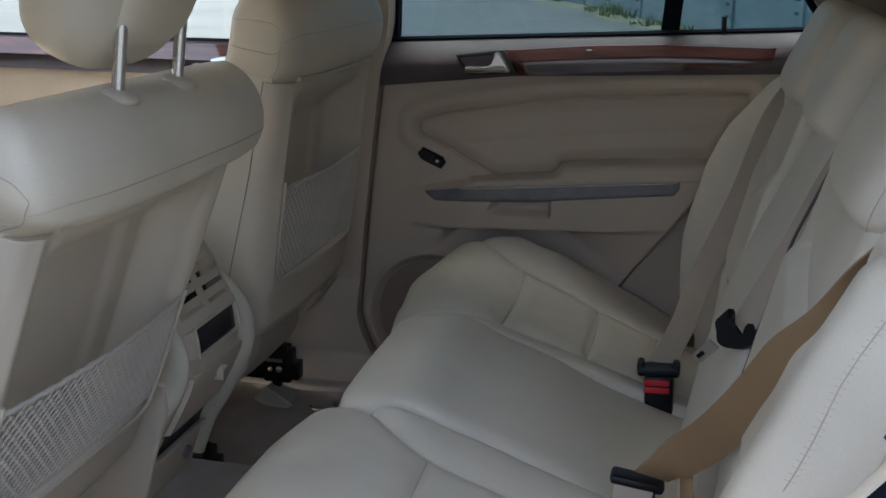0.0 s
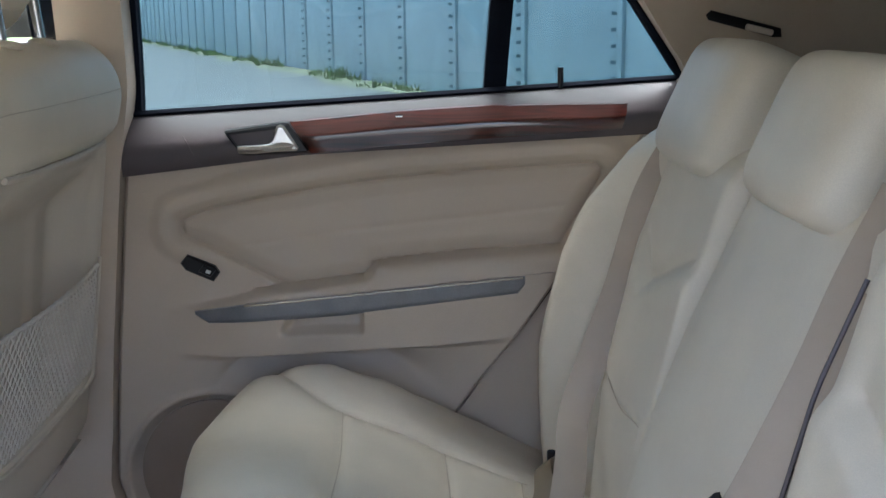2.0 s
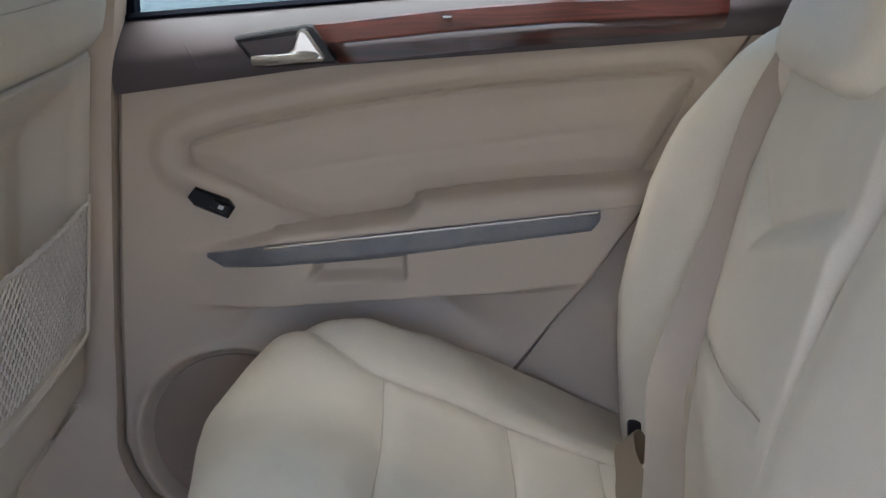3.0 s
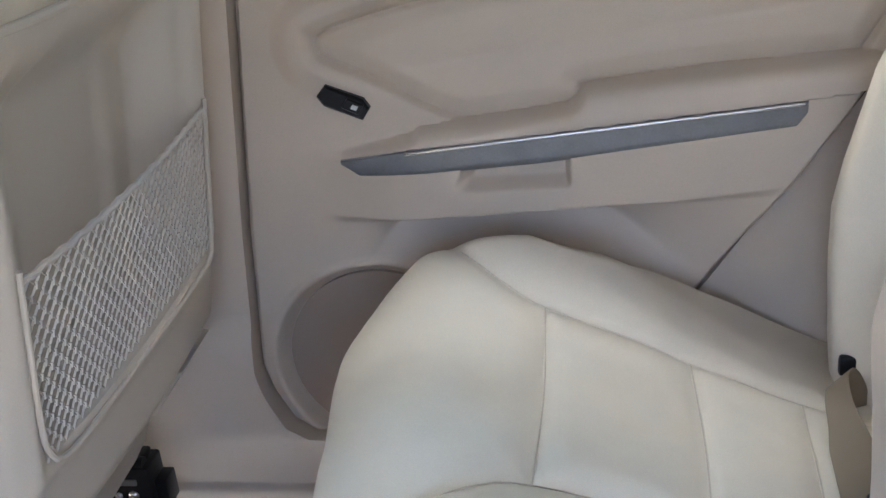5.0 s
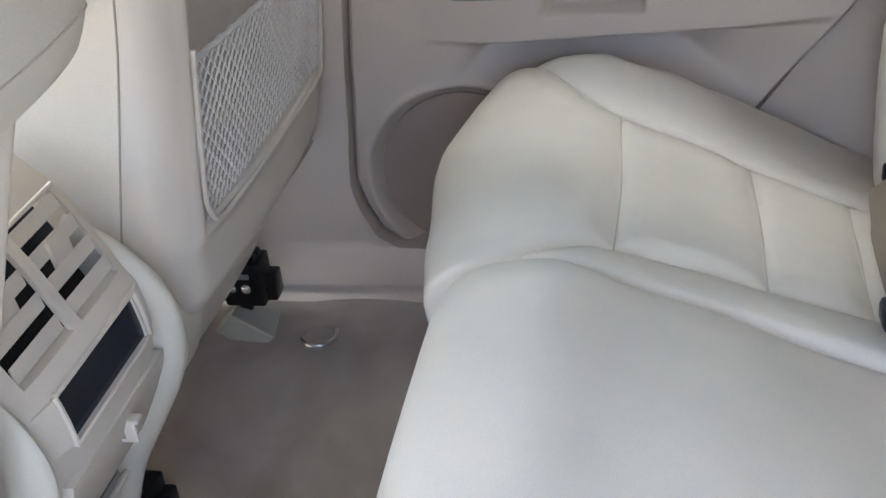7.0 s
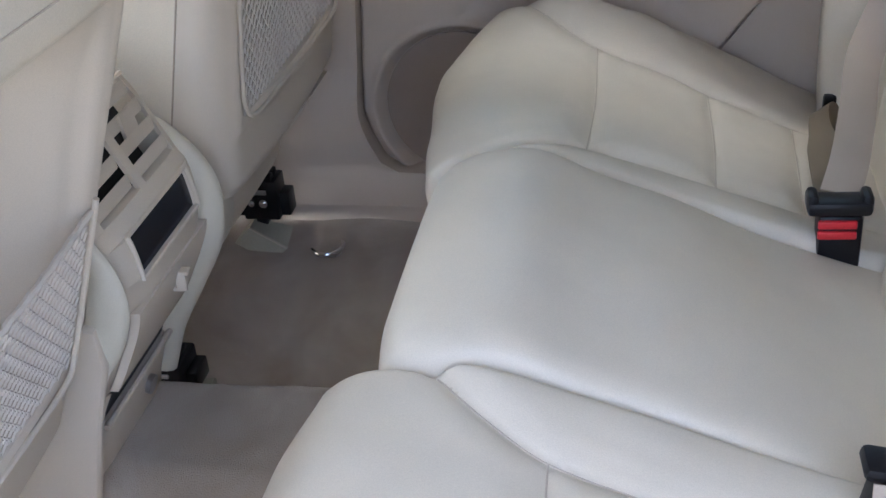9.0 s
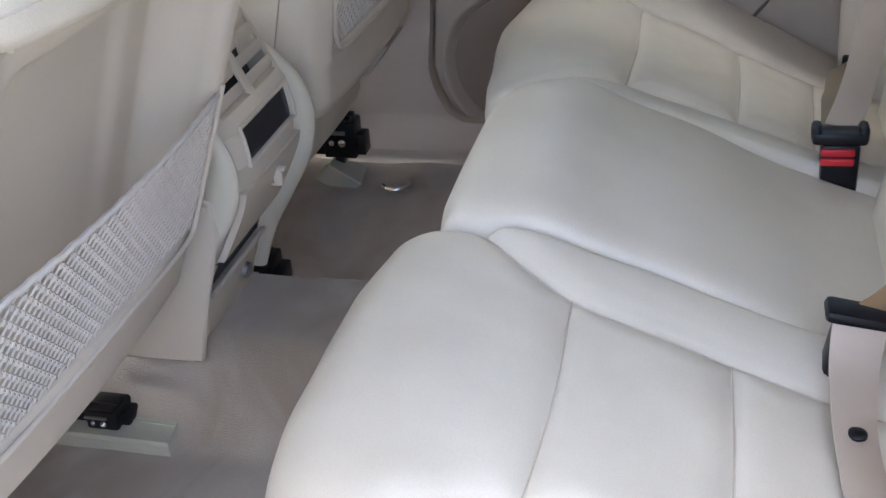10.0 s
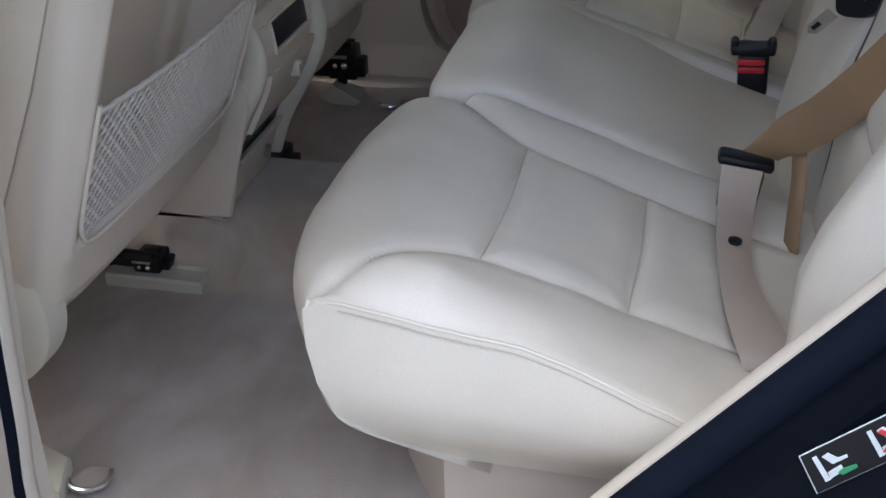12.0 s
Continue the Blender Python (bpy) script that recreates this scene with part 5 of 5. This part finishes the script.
for c in (-0.0475, 0.0475):
    for k in range(4):
        s0, wide = S_V0 + 0.004 + k * 0.245 * VENT, 0.150 * VENT
        part("slat", slab(lambda y, w: face(c + y, s0 + wide * w, -0.001 - 0.003 * w), steps(-0.039, 0.037, 4), steps(0, 1, 4), (-0.0015, 0, -0.002)), PLASTIC, vent)
    part("thumb_tab", slab(lambda y, w: face(c + y, S_V0 + (0.30 + 0.26 * w) * VENT, 0.0035 - 0.008 * w), steps(-0.016, 0.013, 4), steps(0, 1, 4), (-0.004, 0, -0.003)), PLASTIC, vent)
part("vent_rim", tube([face(y, S_V0 - 0.001, 0.001) for y in steps(-0.09, 0.09, 10)], 0.0025, 6), PLASTIC, vent)
for k, q in ((0, S_D0 - 0.002), (1, S_D1 + 0.002)):
    part("display_rim", tube([face(y, q, 0.001) for y in steps(-0.076, 0.076, 10)], 0.0028, 6), PLASTIC, console)
for y in (-0.076, 0.076):
    part("display_rim", tube([face(y, q, 0.001) for q in steps(S_D0 - 0.002, S_D1 + 0.002, 8)], 0.0028, 6), PLASTIC, console)
part("display", slab(lambda y, s: face(y, s, -0.003), steps(-0.072, 0.072, 6), steps(S_D0, S_D1, 8), (-0.02, 0, 0)), SCREEN, console, "dark glossy climate display")
dr = part("drawer_front", slab(lambda y, s: face(y, s, 0.003), steps(-0.095, 0.095, 8), steps(s_at(0.398), s_at(0.300), 14), (-0.01, 0, 0)), PLASTIC, console, "beige drawer front")
part("drawer_pull", join(*[box(face(0.014, s_at(q), 0.008), (0.012, 0.012, 0.005), 0.0015) for q in (0.382, 0.362)], box(face(0.010, s_at(0.372), 0.008), (0.012, 0.004, 0.024), 0.0015)), PLASTIC, dr, "beige pull with two lips")
# black sheet just inside the opening paints its shaded depth
part("tray_shade", slab(lambda y, s: face(y, s, -0.007), steps(-0.088, 0.088, 6), steps(S_T0, S_T1, 8), (-0.003, 0, 0)), BLACK, console, "black sheet standing for the dark inside of the tray")
part("tray_lip", tube([face(y, S_T1, 0.002) for y in steps(-0.09, 0.09, 12)], 0.004, 8), PLASTIC, console)
part("socket", join(tube([face(0.029, s_at(0.211), -0.004), face(0.029, s_at(0.211), 0.006)], 0.012, 16)), STEEL, console, "steel key lock")
for s in (-1, 1):
    if s > 0:
        cc = curve([(-0.475, 0.500), (-0.432, 0.472), (-0.404, 0.430), (-0.408, 0.375), (-0.440, 0.315), (-0.478, 0.250), (-0.505, 0.18)], 40)
    else:
        cc = curve([(-0.475, 0.535), (-0.432, 0.480), (-0.415, 0.435), (-0.424, 0.390), (-0.452, 0.348), (-0.495, 0.310)], 40)
    ear = [(p[0] - (0.034 if s > 0 else 0.020), s * (CW + 0.010), p[1]) for p in cc]
    part("side_cheek", tube(ear, 0.036 if s > 0 else 0.022, 18, flat=0.5 if s > 0 else 0.45, up=(0, 1, 0)), PALE, console, "pale rounded console side")
    part("side_wall", slab(lambda i, w: (ear[i][0] - 0.012 - 0.16 * w, s * (CW + 0.006), ear[i][2]), range(40), steps(0, 1, 3), (0, -s * 0.012, 0)), PLASTIC, console)
part("side_panel", prism([(-0.448, 0.400), (-0.446, 0.356), (-0.471, 0.274), (-0.490, 0.200), (-0.499, 0.166), (-0.56, 0.163), (-0.64, 0.165), (-0.64, 0.42)], lambda a, b, d: (a, -0.131 + d, b), 0.010, 0.003), PLASTIC, console, "beige hanging side panel of the console")
tagged(mesh("console_body", box((-0.85, 0, 0.32), (0.62, 0.21, 0.50), 0.03), PLASTIC), "beige centre console between the front seats", "console", kind="structure")

# ---- belts and buckles ----
WX = 0.023


def buckle(at, tilt, label, ends):
    b = thing("belt_buckle", at, label, "belt buckle")
    m = Matrix.Rotation(radians(tilt), 4, "Y")
    c = Vector(at)
    part("housing", box(c + m @ Vector((0.002, 0, -0.053)), (0.048, 0.034, 0.102), 0.006, m), BLACK, b)
    for k in (0, 1):
        part("release_button", box(c + m @ Vector((-0.002, -0.0175, -0.012 - 0.013 * k)), (0.042, 0.006, 0.010), 0.002, m), RED, b, "red release button")
    part("tongue_cover", join(box(c + m @ Vector((0.0, -0.002, 0.006)), (0.070, 0.034, 0.018 if ends else 0.014), 0.006, m), *[box(c + m @ Vector((0.029 * k, -0.002, 0.012)), (0.013, 0.030, 0.022), 0.006, m) for k in (-1, 1) if ends]), BLACK, b)
    return b


buckle((0.283, 0.208, 0.366), -2, "black belt buckle with red release button, belt latched", True)
buckle((0.270, -0.245, 0.385), 8, "black belt buckle latched with the lap belt", False)

# far belt down the far backrest into its buckle
bf = thing("far_seat_belt", (0.4, 0.52, 0.3), "beige shoulder belt hanging down the backrest", "seat belt")
far_path = curve([(0.50, 0.545, 0.83), (0.452, 0.525, 0.75), (0.412, 0.51, 0.625), (0.375, 0.495, 0.53), (0.340, 0.46, 0.45), (0.322, 0.37, 0.412), (0.303, 0.28, 0.393), (0.286, 0.222, 0.377)], 50)
part("webbing", ribbon(far_path, [(0.020 + 0.001 * k / 49, -0.010 + 0.004 * k / 49, -0.010 + 0.008 * k / 49) for k in range(50)], 0.002), BELT, bf)

tgf = part("belt_tongue", box((0.284, 0.222, 0.370), (0.050, 0.012, 0.014), 0.004), BLACK, bf, "black belt tongue")
part("tongue_plate", box((0.283, 0.211, 0.366), (0.022, 0.020, 0.003), 0.001), CHROME, tgf)
bm_belt = thing("middle_seat_belt", (0.42, -0.05, 0.45), "beige middle belt with black tongue hanging on the backrest", "seat belt")
mid_path = curve([(0.524, -0.138, 0.862), (0.482, -0.152, 0.787), (0.446, -0.160, 0.705), (0.405, -0.161, 0.615), (0.392, -0.158, 0.586), (0.388, -0.157, 0.578)], 30)
part("webbing", ribbon(mid_path, (0.011, -0.022, -0.003), 0.002), BELT, bm_belt)
TA, TB = np.array((0.72, -0.69, -0.08)), np.array((-0.36, 0.0, -0.93))
TN = np.cross(TA, TB)
TN *= np.sign(TN[1]) / np.linalg.norm(TN)
TO = np.array((0.388, -0.154, 0.569))


def on_tongue(a, b, d):
    return tuple(TO + TA * a * 1.05 + TB * b * 0.85 + TN * (d - 0.014))


horn = [tuple(p) for p in curve([(-0.0231, -0.0330), (-0.0292, -0.0162), (-0.0318, -0.0040), (-0.0231, 0.0095), (-0.0156, 0.0225), (-0.0056, 0.0262), (0.0068, 0.0235), (0.0197, 0.0178), (0.0285, 0.0088), (0.0313, -0.0029), (0.0284, -0.0144), (0.0195, -0.0236), (0.0132, -0.0259), (0.0108, -0.0174), (0.0125, -0.0025), (0.0085, -0.0008), (-0.0061, -0.0097), (-0.0184, -0.0172), (-0.0218, -0.0260)], 44)]
tg = part("tongue", prism(horn, lambda a, b, d: on_tongue(a, b, 0.012 - d), 0.014, 0.0022), BLACK, bm_belt, "black plastic belt tongue")
part("tongue_plate", prism([(-0.030, 0.026), (-0.012, 0.031), (-0.026, 0.066), (-0.036, 0.070), (-0.042, 0.060)], lambda a, b, d: on_tongue(a, b, d + 0.001), 0.004, 0.001), CHROME, tg)
part("plate_slot", prism([(-0.031, 0.048), (-0.025, 0.050), (-0.030, 0.062), (-0.036, 0.060)], lambda a, b, d: on_tongue(a, b, d), 0.002, 0.0003), BLACK, tg)

bb = thing("brown_shoulder_belt", (0.45, -0.3, 0.5), "twisted tan-brown shoulder belt running across the backrest", "seat belt")
br = curve([(0.552, -0.585, 0.888), (0.512, -0.572, 0.848), (0.482, -0.552, 0.805), (0.460, -0.533, 0.770), (0.437, -0.506, 0.710), (0.412, -0.452, 0.640), (0.384, -0.372, 0.556), (0.350, -0.306, 0.482), (0.322, -0.272, 0.442), (0.288, -0.245, 0.398)], 70)
BW = [np.array(q) for q in ((0.011, 0.0, 0.009), (0.016, -0.010, -0.019), (0.022, 0.002, -0.006))]
part("webbing", ribbon(br, [tuple(BW[0] * (1 - sstep(0.22, 0.50, k / 69)) + BW[1] * sstep(0.22, 0.50, k / 69) * (1 - sstep(0.90, 1, k / 69)) + BW[2] * sstep(0.90, 1, k / 69)) for k in range(70)], 0.002), BELT_BROWN, bb)
part("lower_fold", ribbon(curve([(0.330, -0.258, 0.425), (0.334, -0.275, 0.38), (0.334, -0.288, 0.33), (0.335, -0.29, 0.27)], 20), (0.008, -0.010, 0.0), 0.002), BELT_BROWN, bb)

lb = thing("lap_belt", (0.28, -0.5, 0.3), "beige lap belt strap with a dark stop button", "seat belt")
lap = curve([(0.267, -0.266, 0.389), (0.265, -0.276, 0.372), (0.263, -0.30, 0.352), (0.263, -0.355, 0.334), (0.270, -0.43, 0.327), (0.284, -0.50, 0.326), (0.297, -0.555, 0.326), (0.304, -0.575, 0.318), (0.306, -0.580, 0.29)], 50)
part("webbing", ribbon(lap, [(0.025 - 0.004 * math.sin(k / 10), 0.002, -0.004 - 0.006 * math.sin(k / 9)) for k in range(50)], 0.002), BELT, lb)
part("stop_button", pillow((0.264, -0.357, 0.3365), (0.009, 0.009, 0.004), 0, 2.3, 16, 8), BLACK, lb)

fl = thing("far_lap_belt", (0.33, 0.56, 0.32), "olive-beige lap belt lying folded along the rear edge of the cushion", "seat belt")
flp = curve([(0.335, 0.560, 0.285), (0.328, 0.556, 0.312), (0.316, 0.552, 0.334), (0.304, 0.530, 0.340), (0.299, 0.490, 0.338), (0.298, 0.440, 0.338), (0.293, 0.360, 0.342), (0.288, 0.280, 0.350), (0.284, 0.226, 0.368)], 60)
part("webbing", ribbon(flp, [(0.014 + 0.008 * sstep(0.3, 0.55, k / 59), 0.012 * sstep(0.5, 0.2, k / 59), 0.004 - 0.006 * sstep(0.4, 0.6, k / 59)) for k in range(60)], 0.002), BELT_OLIVE, fl)
part("stop_button", pillow((0.300, 0.330, 0.345), (0.009, 0.009, 0.004), 0, 2.3, 16, 8), BLACK, fl)
part("anchor_tab", box((0.326, 0.584, 0.330), (0.020, 0.012, 0.024), 0.004), BLACK, fl)
